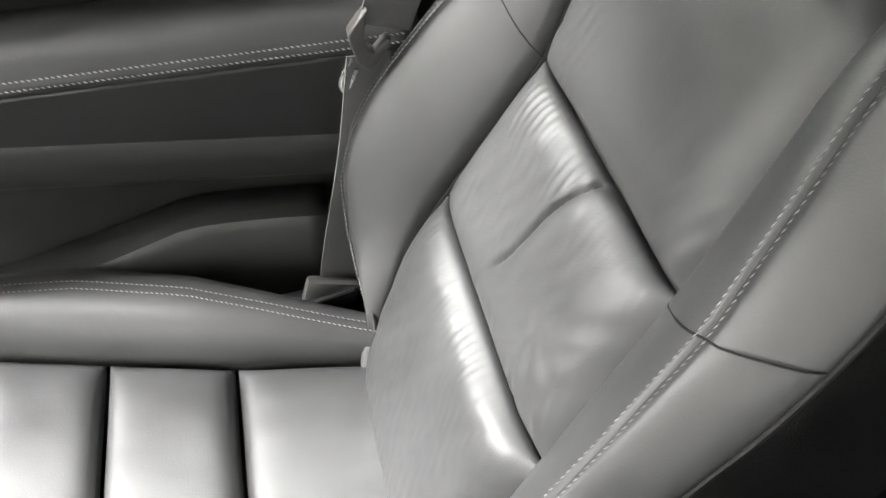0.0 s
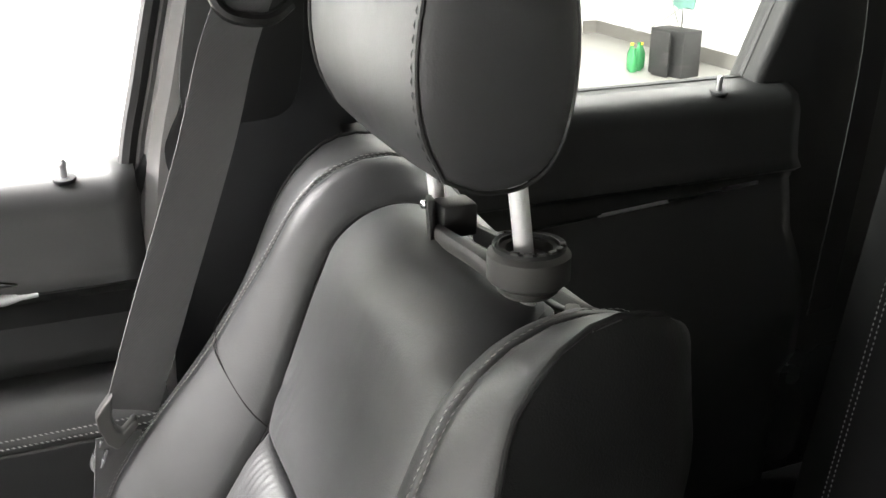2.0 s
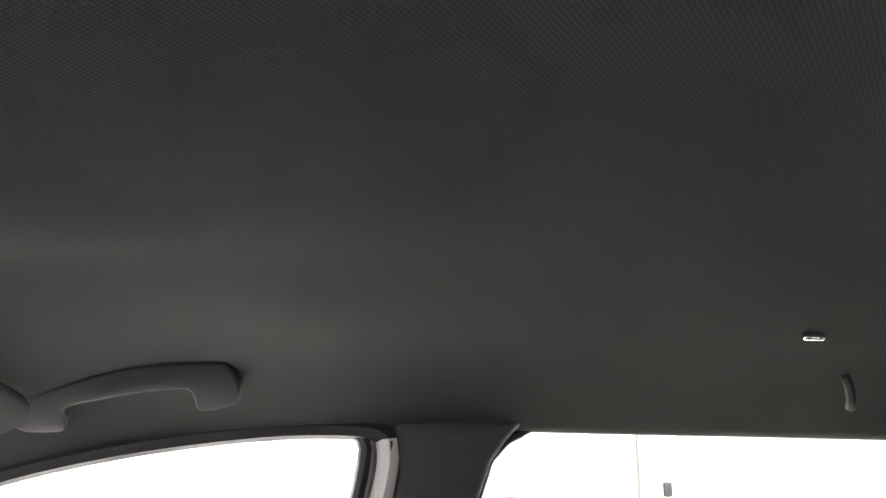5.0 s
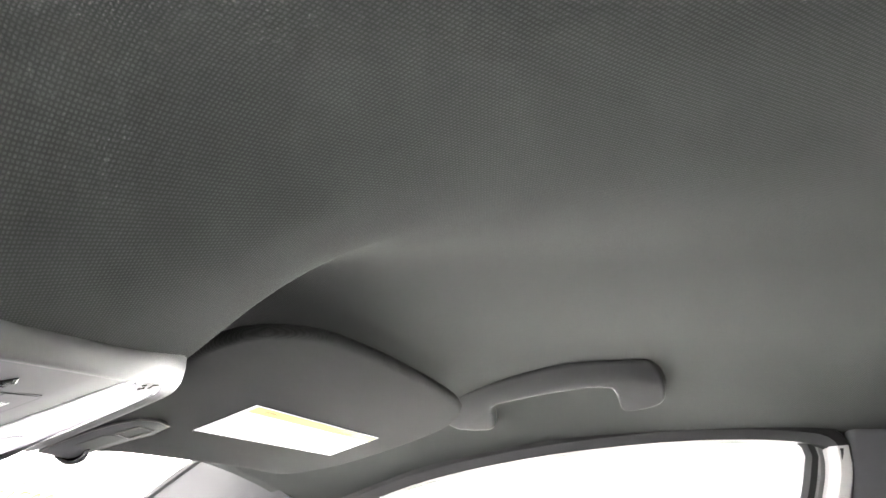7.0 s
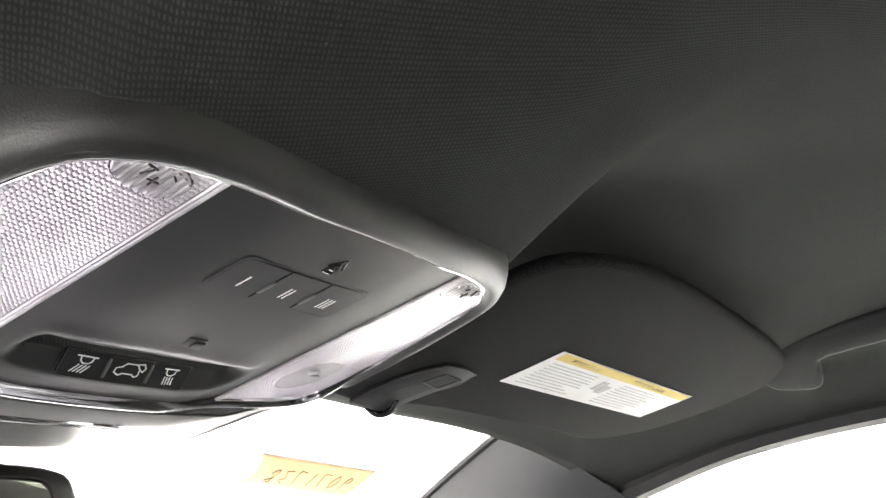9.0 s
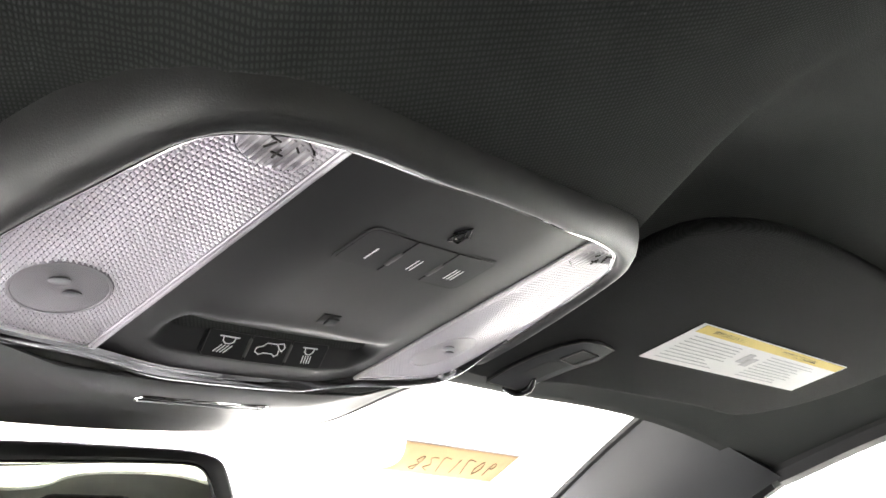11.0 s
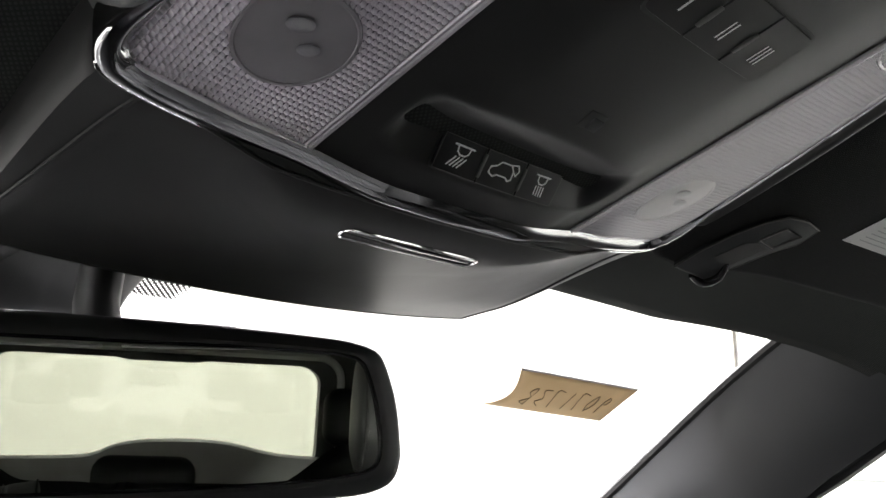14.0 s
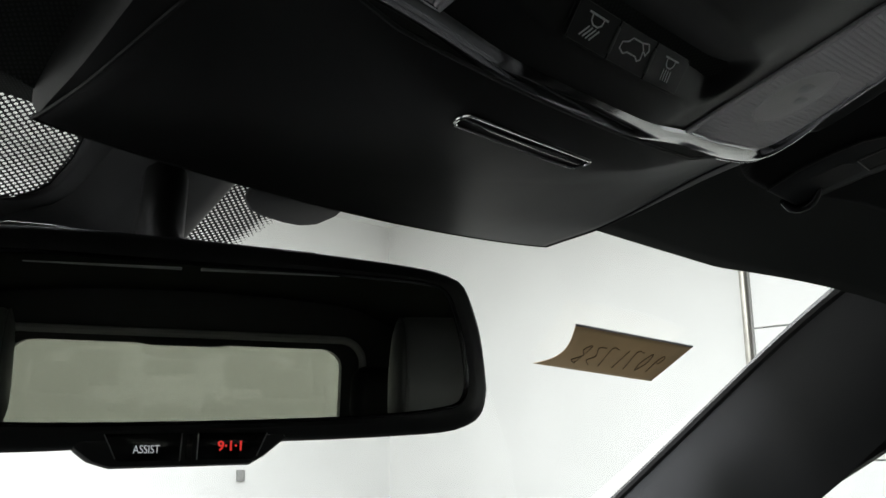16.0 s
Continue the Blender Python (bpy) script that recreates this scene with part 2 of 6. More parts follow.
def part(name, bm, material, parent=None, label="", smooth=True, solid=0.0, kind="", face=None):
    """Link a bmesh, given in world metres, as one mesh object under a thing or a part."""
    bmesh.ops.recalc_face_normals(bm, faces=bm.faces)
    if face is not None and sum((f.normal * f.calc_area()).dot(face) for f in bm.faces) < 0:
        bmesh.ops.reverse_faces(bm, faces=bm.faces)
    me = bpy.data.meshes.new(name)
    base = Vector((0, 0, 0))
    if parent is not None:
        base = Vector(ORIGIN.get(parent.name, parent.location if parent.parent is None else (0, 0, 0)))
    bmesh.ops.translate(bm, verts=bm.verts, vec=-base)
    bm.to_mesh(me)
    bm.free()
    me.materials.append(material)
    if smooth:
        me.polygons.foreach_set("use_smooth", [True] * len(me.polygons))
        me.set_sharp_from_angle(angle=radians(42))
    ob = new(name, me)
    if parent is not None:
        ob.parent = parent
    ORIGIN[ob.name] = tuple(base)
    if solid:
        md = ob.modifiers.new("thickness", "SOLIDIFY")
        md.thickness, md.offset = solid, -1
    if label:
        tagged(ob, label)
    if kind:
        tagged(ob, kind=kind)
    return ob


def V(*a):
    return Vector(a)


def smooth01(a, b, x):
    t = min(max((x - a) / (b - a), 0.0), 1.0)
    return t * t * (3 - 2 * t)


def lerp(a, b, t):
    return a + (b - a) * t


def track(pts, x):
    """Piecewise linear value through sorted (x, y) pairs."""
    if x <= pts[0][0]:
        return pts[0][1]
    for (x0, y0), (x1, y1) in zip(pts, pts[1:]):
        if x <= x1:
            return lerp(y0, y1, (x - x0) / (x1 - x0))
    return pts[-1][1]


def spline(pts, n):
    """n points along a smooth curve through pts."""
    pts = [Vector(p) for p in pts]
    ext = [pts[0] * 2 - pts[1], *pts, pts[-1] * 2 - pts[-2]]
    lens = [0.0]
    for a, b in zip(pts, pts[1:]):
        lens.append(lens[-1] + max((b - a).length, 1e-6))
    out = []
    for i in range(n):
        s = lens[-1] * i / (n - 1)
        k = max(j for j in range(len(pts) - 1) if lens[j] <= s + 1e-9)
        t = (s - lens[k]) / (lens[k + 1] - lens[k])
        p0, p1, p2, p3 = ext[k:k + 4]
        out.append(0.5 * ((2 * p1) + (p2 - p0) * t + (2 * p0 - 5 * p1 + 4 * p2 - p3) * t * t + (3 * p1 - p0 - 3 * p2 + p3) * t ** 3))
    return out


def loft(rows, close=False, cap=False):
    bm = bmesh.new()
    vs = [[bm.verts.new(p) for p in r] for r in rows]
    for a, b in zip(vs, vs[1:]):
        m = len(a)
        for j in range(m if close else m - 1):
            k = (j + 1) % m
            bm.faces.new((a[j], a[k], b[k], b[j]))
    if cap:
        bm.faces.new(vs[0])
        bm.faces.new(vs[-1])
    return bm


def tube(pts, r, n=8, flat=1.0, axis=None):
    """A tube along points; r may be a list; flat squeezes it along axis."""
    pts = [Vector(p) for p in pts]
    rows, side = [], None
    for i, p in enumerate(pts):
        d = (pts[min(i + 1, len(pts) - 1)] - pts[max(i - 1, 0)]).normalized()
        if side is None:
            side = d.cross(Vector(axis) if axis else (V(0, 0, 1) if abs(d.z) < 0.9 else V(1, 0, 0))).normalized()
        side = (side - d * side.dot(d)).normalized()
        up = d.cross(side)
        rr = r[i] if isinstance(r, (list, tuple)) else r
        rows.append([p + side * rr * math.cos(2 * math.pi * k / n) + up * rr * flat * math.sin(2 * math.pi * k / n) for k in range(n)])
    return loft(rows, close=True, cap=True)


def rbox(c, s, bevel=0.004, turn=None, seg=2):
    bm = bmesh.new()
    bmesh.ops.create_cube(bm, size=1)
    bmesh.ops.scale(bm, vec=s, verts=bm.verts)
    if bevel:
        bmesh.ops.bevel(bm, geom=bm.edges[:], offset=min(bevel, min(s) * 0.49), segments=seg, affect="EDGES", profile=0.5)
    m = Matrix.Translation(c) @ (turn.to_4x4() if turn is not None else Matrix())
    bmesh.ops.transform(bm, matrix=m, verts=bm.verts)
    return bm


def prism(base, way, bevel=0.0, seg=2):
    """A closed outline pushed along a way."""
    bm = bmesh.new()
    f = bm.faces.new([bm.verts.new(p) for p in base])
    top = bmesh.ops.extrude_face_region(bm, geom=[f])
    bmesh.ops.translate(bm, vec=way, verts=[v for v in top["geom"] if isinstance(v, bmesh.types.BMVert)])
    if bevel:
        bmesh.ops.bevel(bm, geom=[e for e in bm.edges if e.is_manifold and e.calc_face_angle(0) > 0.5], offset=bevel, segments=seg,
                        affect="EDGES", profile=0.5, clamp_overlap=True)
    return bm


def join(*bms):
    out = bmesh.new()
    for b in bms:
        me = bpy.data.meshes.new("tmp")
        b.to_mesh(me)
        b.free()
        out.from_mesh(me)
        bpy.data.meshes.remove(me)
    return out


def disc(c, normal, r, h, n=24, bevel=0.0):
    q = Vector(normal).to_track_quat("Z", "Y").to_matrix()
    return prism([Vector(c) + q @ V(r * math.cos(2 * math.pi * k / n), r * math.sin(2 * math.pi * k / n), 0) for k in range(n)],
                 Vector(normal).normalized() * h, bevel)


def stitches(line, normal, pitch=0.0065, length=0.0046, r=0.0008, lift=0.0004, slant=0.0, across=None):
    """A row of sewn stitches: one small lozenge each."""
    bm = bmesh.new()
    pts = [Vector(p) for p in line]
    acc, step = 0.0, pitch
    for i, (a, b) in enumerate(zip(pts, pts[1:])):
        d = (b - a)
        L = d.length
        if L < 1e-7:
            continue
        d /= L
        n = Vector(normal[i]) if isinstance(normal, list) else Vector(normal)
        s = d.cross(n).normalized()
        while acc < L:
            c = a + d * acc + n * lift
            dd = (d + s * slant).normalized()
            ss = dd.cross(n).normalized()
            p = [c - dd * length / 2, c + ss * r, c + dd * length / 2, c - ss * r, c + n * r * 1.3]
            v = [bm.verts.new(q) for q in p]
            for k in range(4):
                bm.faces.new((v[k], v[(k + 1) % 4], v[4]))
            acc += step
        acc -= L
    return bm


def text_mesh(body, size, m, depth=0.0002, bold=0.0):
    cu = bpy.data.curves.new("writing", "FONT")
    cu.body, cu.size, cu.align_x, cu.align_y, cu.extrude = body, size, "CENTER", "CENTER", depth
    cu.offset = bold
    ob = new("writing", cu)
    dg = bpy.context.evaluated_depsgraph_get()
    me = bpy.data.meshes.new_from_object(ob.evaluated_get(dg))
    bm = bmesh.new()
    bm.from_mesh(me)
    bmesh.ops.transform(bm, matrix=m, verts=bm.verts)
    bpy.data.objects.remove(ob)
    bpy.data.curves.remove(cu)
    bpy.data.meshes.remove(me)
    return bm


def basis(origin, right, up):
    """A matrix whose x, y, z axes are right, up and their cross product."""
    right = Vector(right).normalized()
    n = right.cross(Vector(up)).normalized()
    up = n.cross(right)
    return Matrix(((right.x, up.x, n.x, origin[0]), (right.y, up.y, n.y, origin[1]), (right.z, up.z, n.z, origin[2]), (0, 0, 0, 1)))


# ---------------------------------------------------------------- garage
def slab(name, x0, x1, y0, y1, z0, z1, material, label, category, parent=None):
    ob = part(name, rbox(((x0 + x1) / 2, (y0 + y1) / 2, (z0 + z1) / 2), (x1 - x0, y1 - y0, z1 - z0), 0), material, parent, smooth=False)
    return tagged(ob, label, category, kind="structure")


slab("floor", -7, 8.4, -9, 9.2, -0.1, 0, FLOOR, "grey sealed concrete garage floor with faint stains", "floor")
slab("ceiling", -7, 8.4, -9, 9.2, 4.3, 4.4, WALL, "white painted garage ceiling", "ceiling")
slab("wall_east", 8.2, 8.4, -4.9, 9.2, 0, 4.3, WALL, "white painted garage wall with doors", "wall")
slab("wall_south", -7, 8.4, -5.1, -4.9, 0, 4.3, WALL, "white painted garage wall behind a folding desk", "wall")
slab("wall_north", -7, 8.4, 9.0, 9.2, 0, 4.3, WALL, "white painted garage wall ahead of the car", "wall")
# unseen wall set close by; its grey tunes the light from the left
slab("wall_west", -2.2, -2.0, -9, 9.2, 0, 4.3, BOUNCE_GREY, "unseen grey wall beside the car, added to tune light from the left", "wall")
slab("baseboard", 8.188, 8.2, -3.62, -3.25, 0, 0.125, BASE, "dark grey cove base along white wall", "baseboard")
slab("baseboard", 4.6, 8.19, -4.9, -4.888, 0, 0.125, BASE, "dark grey cove base along white wall", "baseboard")
slab("baseboard", 8.188, 8.2, -4.888, -4.74, 0, 0.125, BASE, "dark grey cove base along white wall", "baseboard")

gd = thing("garage_door", (8.2, 0.4, 0), "white sectional overhead garage door, closed", "garage door")
for k in range(7):
    z0 = -0.03 + k * 0.61 + 0.03
    part("panel", rbox((8.155, 0.45, z0 + 0.302), (0.05, 7.1, 0.598), 0.008), DOOR_WHITE, gd, smooth=False)
for yy in (-3.16, 4.06):
    part("track", rbox((8.12, yy, 2.1), (0.08, 0.05, 4.2), 0.006), STEEL, gd, "galvanised steel door track")
    part("track_cover", rbox((8.15, yy + (0.10 if yy < 0 else -0.10), 2.1), (0.03, 0.10, 4.2), 0.004), GREY, gd)
for yy in (-2.4, -0.6, 0.6, 2.4):
    for k in range(1, 6):
        part("hinge", rbox((8.122, yy, k * 0.61), (0.02, 0.05, 0.09), 0.003), STEEL, gd)

md = thing("metal_door", (8.2, -4.1, 0), "white steel exit door with push bar and kick plate, closed", "door")
part("door_leaf", rbox((8.185, -4.14, 1.04), (0.03, 0.95, 2.06), 0.003), DOOR_WHITE, md, smooth=False)
for yy in (-3.64, -4.66):
    part("door_frame", rbox((8.17, yy, 1.06), (0.06, 0.07, 2.12), 0.006), DOOR_WHITE, md, smooth=False)
part("door_frame", rbox((8.17, -4.15, 2.15), (0.06, 1.09, 0.07), 0.006), DOOR_WHITE, md, smooth=False)
part("push_bar", rbox((8.13, -4.10, 1.02), (0.05, 0.84, 0.055), 0.012), SATIN, md, "satin metal push bar")
part("latch_case", rbox((8.135, -3.70, 0.98), (0.06, 0.06, 0.19), 0.01), STEEL, md)
part("kick_plate", rbox((8.166, -4.14, 0.165), (0.006, 0.91, 0.25), 0.001), STEEL, md, "brushed metal kick plate")
part("threshold", rbox((8.13, -4.14, 0.008), (0.12, 1.0, 0.016), 0.004), SATIN, md)

bo = thing("bollard", (7.75, -3.27, 0), "white painted steel bollard beside the overhead door", "bollard")
part("post", disc((7.75, -3.27, 0), (0, 0, 1), 0.085, 1.1, 28, 0.02), DOOR_WHITE, bo)
co_ = thing("conduit", (8.17, -3.43, 1.2), "steel conduit with a dark switch box", "conduit")
part("pipe", tube([(8.18, -3.43, 0.9), (8.18, -3.43, 4.25)], 0.014), STEEL, co_)
part("switch_box", rbox((8.165, -3.43, 1.36), (0.06, 0.075, 0.13), 0.008), BLACK_METAL, co_)
for x, y, z, w in ((7.9, -4.888, 0.41, "x"), (8.19, -4.80, 1.25, "y")):
    so = thing("wall_socket", (x, y, z), "dark plug in a wall socket" if w == "x" else "small white wall switch", "socket")
    part("plate", rbox((x, y, z), (0.075, 0.012, 0.115) if w == "x" else (0.012, 0.06, 0.1), 0.003), DOOR_WHITE, so)
    part("plug", rbox((x, y + 0.03, z), (0.05, 0.06, 0.055), 0.012) if w == "x" else rbox((x - 0.012, y, z), (0.012, 0.02, 0.04), 0.003),
         BLACK_METAL if w == "x" else GREY, so)
so = thing("wall_socket", (5.9, 8.98, 1.13), "small grey outlet box on a white wall", "socket")
part("plate", rbox((5.9, 8.975, 1.13), (0.09, 0.04, 0.12), 0.006), GREY, so)

dk = thing("folding_desk", (6.6, -4.6, 0), "wall desk with dark speckled top and black folding brackets", "desk")
part("tabletop", rbox((6.30, -4.62, 1.045), (1.38, 0.52, 0.032), 0.006), TABLETOP, dk)
for x in (6.66, 6.22, 5.8):
    part("bracket", join(tube([(x, -4.86, 1.02), (x, -4.42, 1.02)], 0.012), tube([(x, -4.86, 1.03), (x, -4.86, 0.62)], 0.012),
                         tube([(x, -4.86, 0.66), (x, -4.46, 1.01)], 0.011)), BLACK_METAL, dk, "black steel folding bracket")
mo = thing("monitor", (5.9, -4.62, 1.06), "black monitor with a blue screen on the desk", "monitor")
q = Matrix.Rotation(radians(12), 3, "Z")
part("screen_case", rbox((5.92, -4.66, 1.335), (0.52, 0.03, 0.32), 0.006, q), BLACK_METAL, mo)
part("screen", rbox((5.916, -4.640, 1.335), (0.48, 0.004, 0.285), 0, q), SCREEN, mo, "blue lit screen", smooth=False)
part("stand", join(rbox((5.92, -4.68, 1.12), (0.05, 0.03, 0.14), 0.004), rbox((5.92, -4.66, 1.067), (0.22, 0.16, 0.012), 0.004)), BLACK_METAL, mo)
sp = thing("speaker", (6.30, -4.62, 1.06), "small grey desktop speaker", "speaker")
part("case", rbox((6.30, -4.62, 1.15), (0.11, 0.11, 0.18), 0.01), GREY, sp)
part("cone", disc((6.30, -4.565, 1.14), (0, 1, 0), 0.036, 0.006, 20, 0.002), BLACK_METAL, sp)
cr = thing("hand_tool", (6.60, -4.6, 1.06), "white and red hand tool lying on the desk", "tool")
part("tool_body", rbox((6.60, -4.6, 1.10), (0.16, 0.09, 0.09), 0.03), DOOR_WHITE, cr)
part("grip", rbox((6.57, -4.6, 1.15), (0.07, 0.06, 0.07), 0.02, Matrix.Rotation(0.5, 3, "Y")), RED, cr, "red grip")
cu_ = thing("cup", (5.66, -4.55, 1.06), "yellow plastic cup on the desk", "cup")
part("wall", tube([(5.66, -4.5, 1.062), (5.66, -4.5, 1.17)], [0.034, 0.042], 20), YELLOW, cu_)
ti = thing("tissue_pack", (5.80, -4.45, 1.06), "crumpled white paper beside the monitor", "paper")
part("sheet", rbox((5.80, -4.45, 1.085), (0.12, 0.09, 0.05), 0.02), PAPER_WHITE, ti)
no = thing("note_pad", (6.12, -4.45, 1.06), "yellow note pad on the desk", "pad")
part("pages", rbox((6.12, -4.44, 1.069), (0.12, 0.09, 0.014), 0.002), YELLOW, no)
bag = thing("cloth_bag", (6.08, -4.45, 0.98), "green cloth bag hanging under the desk", "bag")
rows = []
for i in range(13):
    t = i / 12
    z, w = 0.98 - 0.46 * t, 0.05 + 0.085 * math.sin(math.pi * min(t * 0.62 + 0.12, 1))
    rows.append([V(6.08 + w * math.cos(a) * (1 + 0.12 * math.sin(5 * a + t * 4)), -4.42 + 0.045 * math.sin(a) * (1 + 0.2 * math.sin(4 * a + 7 * t)), z + 0.01 * math.sin(3 * a))
                 for a in [2 * math.pi * k / 20 for k in range(20)]])
part("sack", loft(rows, close=True, cap=True), GREEN_CLOTH, bag)
pc = thing("computer_tower", (6.06, -4.36, 0), "black computer tower standing on the floor", "computer")
part("case", rbox((6.06, -4.36, 0.18), (0.44, 0.36, 0.36), 0.006, Matrix.Rotation(radians(-78), 3, "Z") @ Matrix.Diagonal((0.45, 1.0, 1))), BLACK_METAL, pc)
part("front_bezel", rbox((6.0, -4.19, 0.18), (0.17, 0.02, 0.345), 0.006, Matrix.Rotation(radians(12), 3, "Z")), HARD, pc)
for i, (x, y, h) in enumerate(((6.30, -4.18, 0.24), (6.37, -4.25, 0.22), (6.25, -4.10, 0.2), (6.34, -4.14, 0.23))):
    bt = thing("bottle", (x, y, 0), "green plastic drink bottle on the floor", "bottle", "bottles on the floor")
    part("bottle_body", tube([(x, y, 0.002), (x, y, 0.02), (x, y, h * 0.6), (x, y, h * 0.82), (x, y, h * 0.88)], [0.03, 0.036, 0.036, 0.014, 0.013], 16), GREEN_PET, bt)
    part("cap", disc((x, y, h * 0.88), (0, 0, 1), 0.015, 0.02, 14), YELLOW if i % 2 else GREEN_PET, bt)
for k, (a, b, c) in enumerate((((6.72, -4.5, 1.03), (6.80, -4.6, 0.5), (6.5, -4.5, 0.02)), ((6.48, -4.5, 1.03), (6.46, -4.55, 0.6), (6.2, -4.5, 0.3)),
                               ((7.88, -4.85, 0.40), (7.3, -4.8, 0.14), (6.5, -4.8, 0.5)), ((6.25, -4.5, 0.6), (6.20, -4.5, 0.45), (6.05, -4.4, 0.34)))):
    ca = thing("cable", a, "thin grey cable hanging from the desk" if k < 2 else "thin dark cable below the desk", "cable", "desk cables")
    part("wire", tube(spline([a, b, c], 16), 0.005, 6), GREY if k < 3 else BLACK_METAL, ca)
ddr = thing("side_door", (4.5, -4.9, 0), "white steel door with a lever handle in the garage wall", "door")
part("door_leaf", rbox((4.3, -4.885, 1.03), (0.92, 0.03, 2.06), 0.003), DOOR_WHITE, ddr, smooth=False)
part("lever", tube([(4.52, -4.87, 0.98), (4.52, -4.81, 0.98), (4.40, -4.81, 0.98)], 0.011), SATIN, ddr, "satin metal lever handle")

# ---------------------------------------------------------------- car shell
WT = ((-1.6, 1.520), (-0.9, 1.538), (-0.69, 1.544), (-0.2, 1.552), (0.0, 1.544), (0.128, 1.535), (0.24, 1.523), (0.381, 1.489), (0.503, 1.440), (0.62, 1.365))


def side_x(z):
    return 0.735 - (z - 1.21) * 0.09


def roof_z(x, y):
    """Height of the cloth roof lining."""
    a = abs(x)
    z = 1.642 - 0.030 * (a / 0.55) ** 2.4 - 0.105 * lerp(smooth01(0.30, 0.74, y), smooth01(0.15, 0.72, y), smooth01(0.24, 0.42, a))
    z -= 0.044 * (1 - smooth01(0.03, 0.30, a)) * smooth01(-0.25, 0.33, y) * (1 - 0.6 * smooth01(0.50, 0.66, y))
    q = min(a / 0.21, 1.0) ** 1.3
    hump = (1 - smooth01(0.178, 0.226 + 0.30 * max(0.42 - y, 0.0) + 2.4 * max(0.388 - y, 0.0), a)) * smooth01(lerp(0.10, 0.345, q), lerp(0.312, 0.43, q), y)
    side = smooth01(0.115, 0.135, a)
    low = 1.5485 - 0.34 * (y - 0.30) + 0.3 * min(a, 0.2) ** 2 + 0.14 * smooth01(lerp(0.525, 0.598, side), lerp(0.63, 0.68, side), y) + 0.009 * side + 0.014 * smooth01(0.08, 0.15, a) * smooth01(0.335, 0.40, y)
    return lerp(z, min(z, low), hump)


def header_y(x):
    return 0.735 - 0.10 * (abs(x) / 0.70) ** 2 - 0.026 * smooth01(0.54, 0.69, abs(x))


def rail_p(k, t, side):
    """The lining's edge: k 0 at the flat roof, 1 at the window tops; t runs from the tail to the windscreen."""
    y = lerp(-1.95, 0.679 - 0.164 * k ** 1.2, t)
    wz = track(WT, min(y, 0.50 + 0.015 * k))
    ez = roof_z(0.500, y)
    x1 = side_x(wz)
    x = lerp(0.5, x1, k)
    return V(side * x, y, ez - 0.1145 * (x - 0.5) + (wz - ez + 0.1145 * (x1 - 0.5)) * k * k)


rows = []
for i in range(111):
    t = (i / 110) ** 0.75
    row = []
    for j in range(121):
        x = -0.5 + j / 120
        y = lerp(-1.95, header_y(x) - 0.005, t)
        row.append(V(x, y, roof_z(x, y)))
    wings = []
    for side in (-1, 1):
        w = [rail_p(k / 20, t, side) for k in range(1, 21)]
        e = w[-1]
        wings.append(w + [e + V(side * 0.012, 0, -0.006), e + V(side * 0.05, 0, 0.004), e + V(side * 0.06, 0, 0.08)])
    rows.append(wings[0][::-1] + row + wings[1])
tagged(part("headliner", loft(rows), CLOTH, solid=0.006, face=V(0, 0, -1)), "black knitted cloth roof lining of a car", "headliner", kind="structure")
tagged(part("roof_panel", rbox((0, -0.6, 1.70), (1.5, 2.9, 0.03), 0.01), HARD), "dark steel roof skin above the lining", "roof", kind="structure")


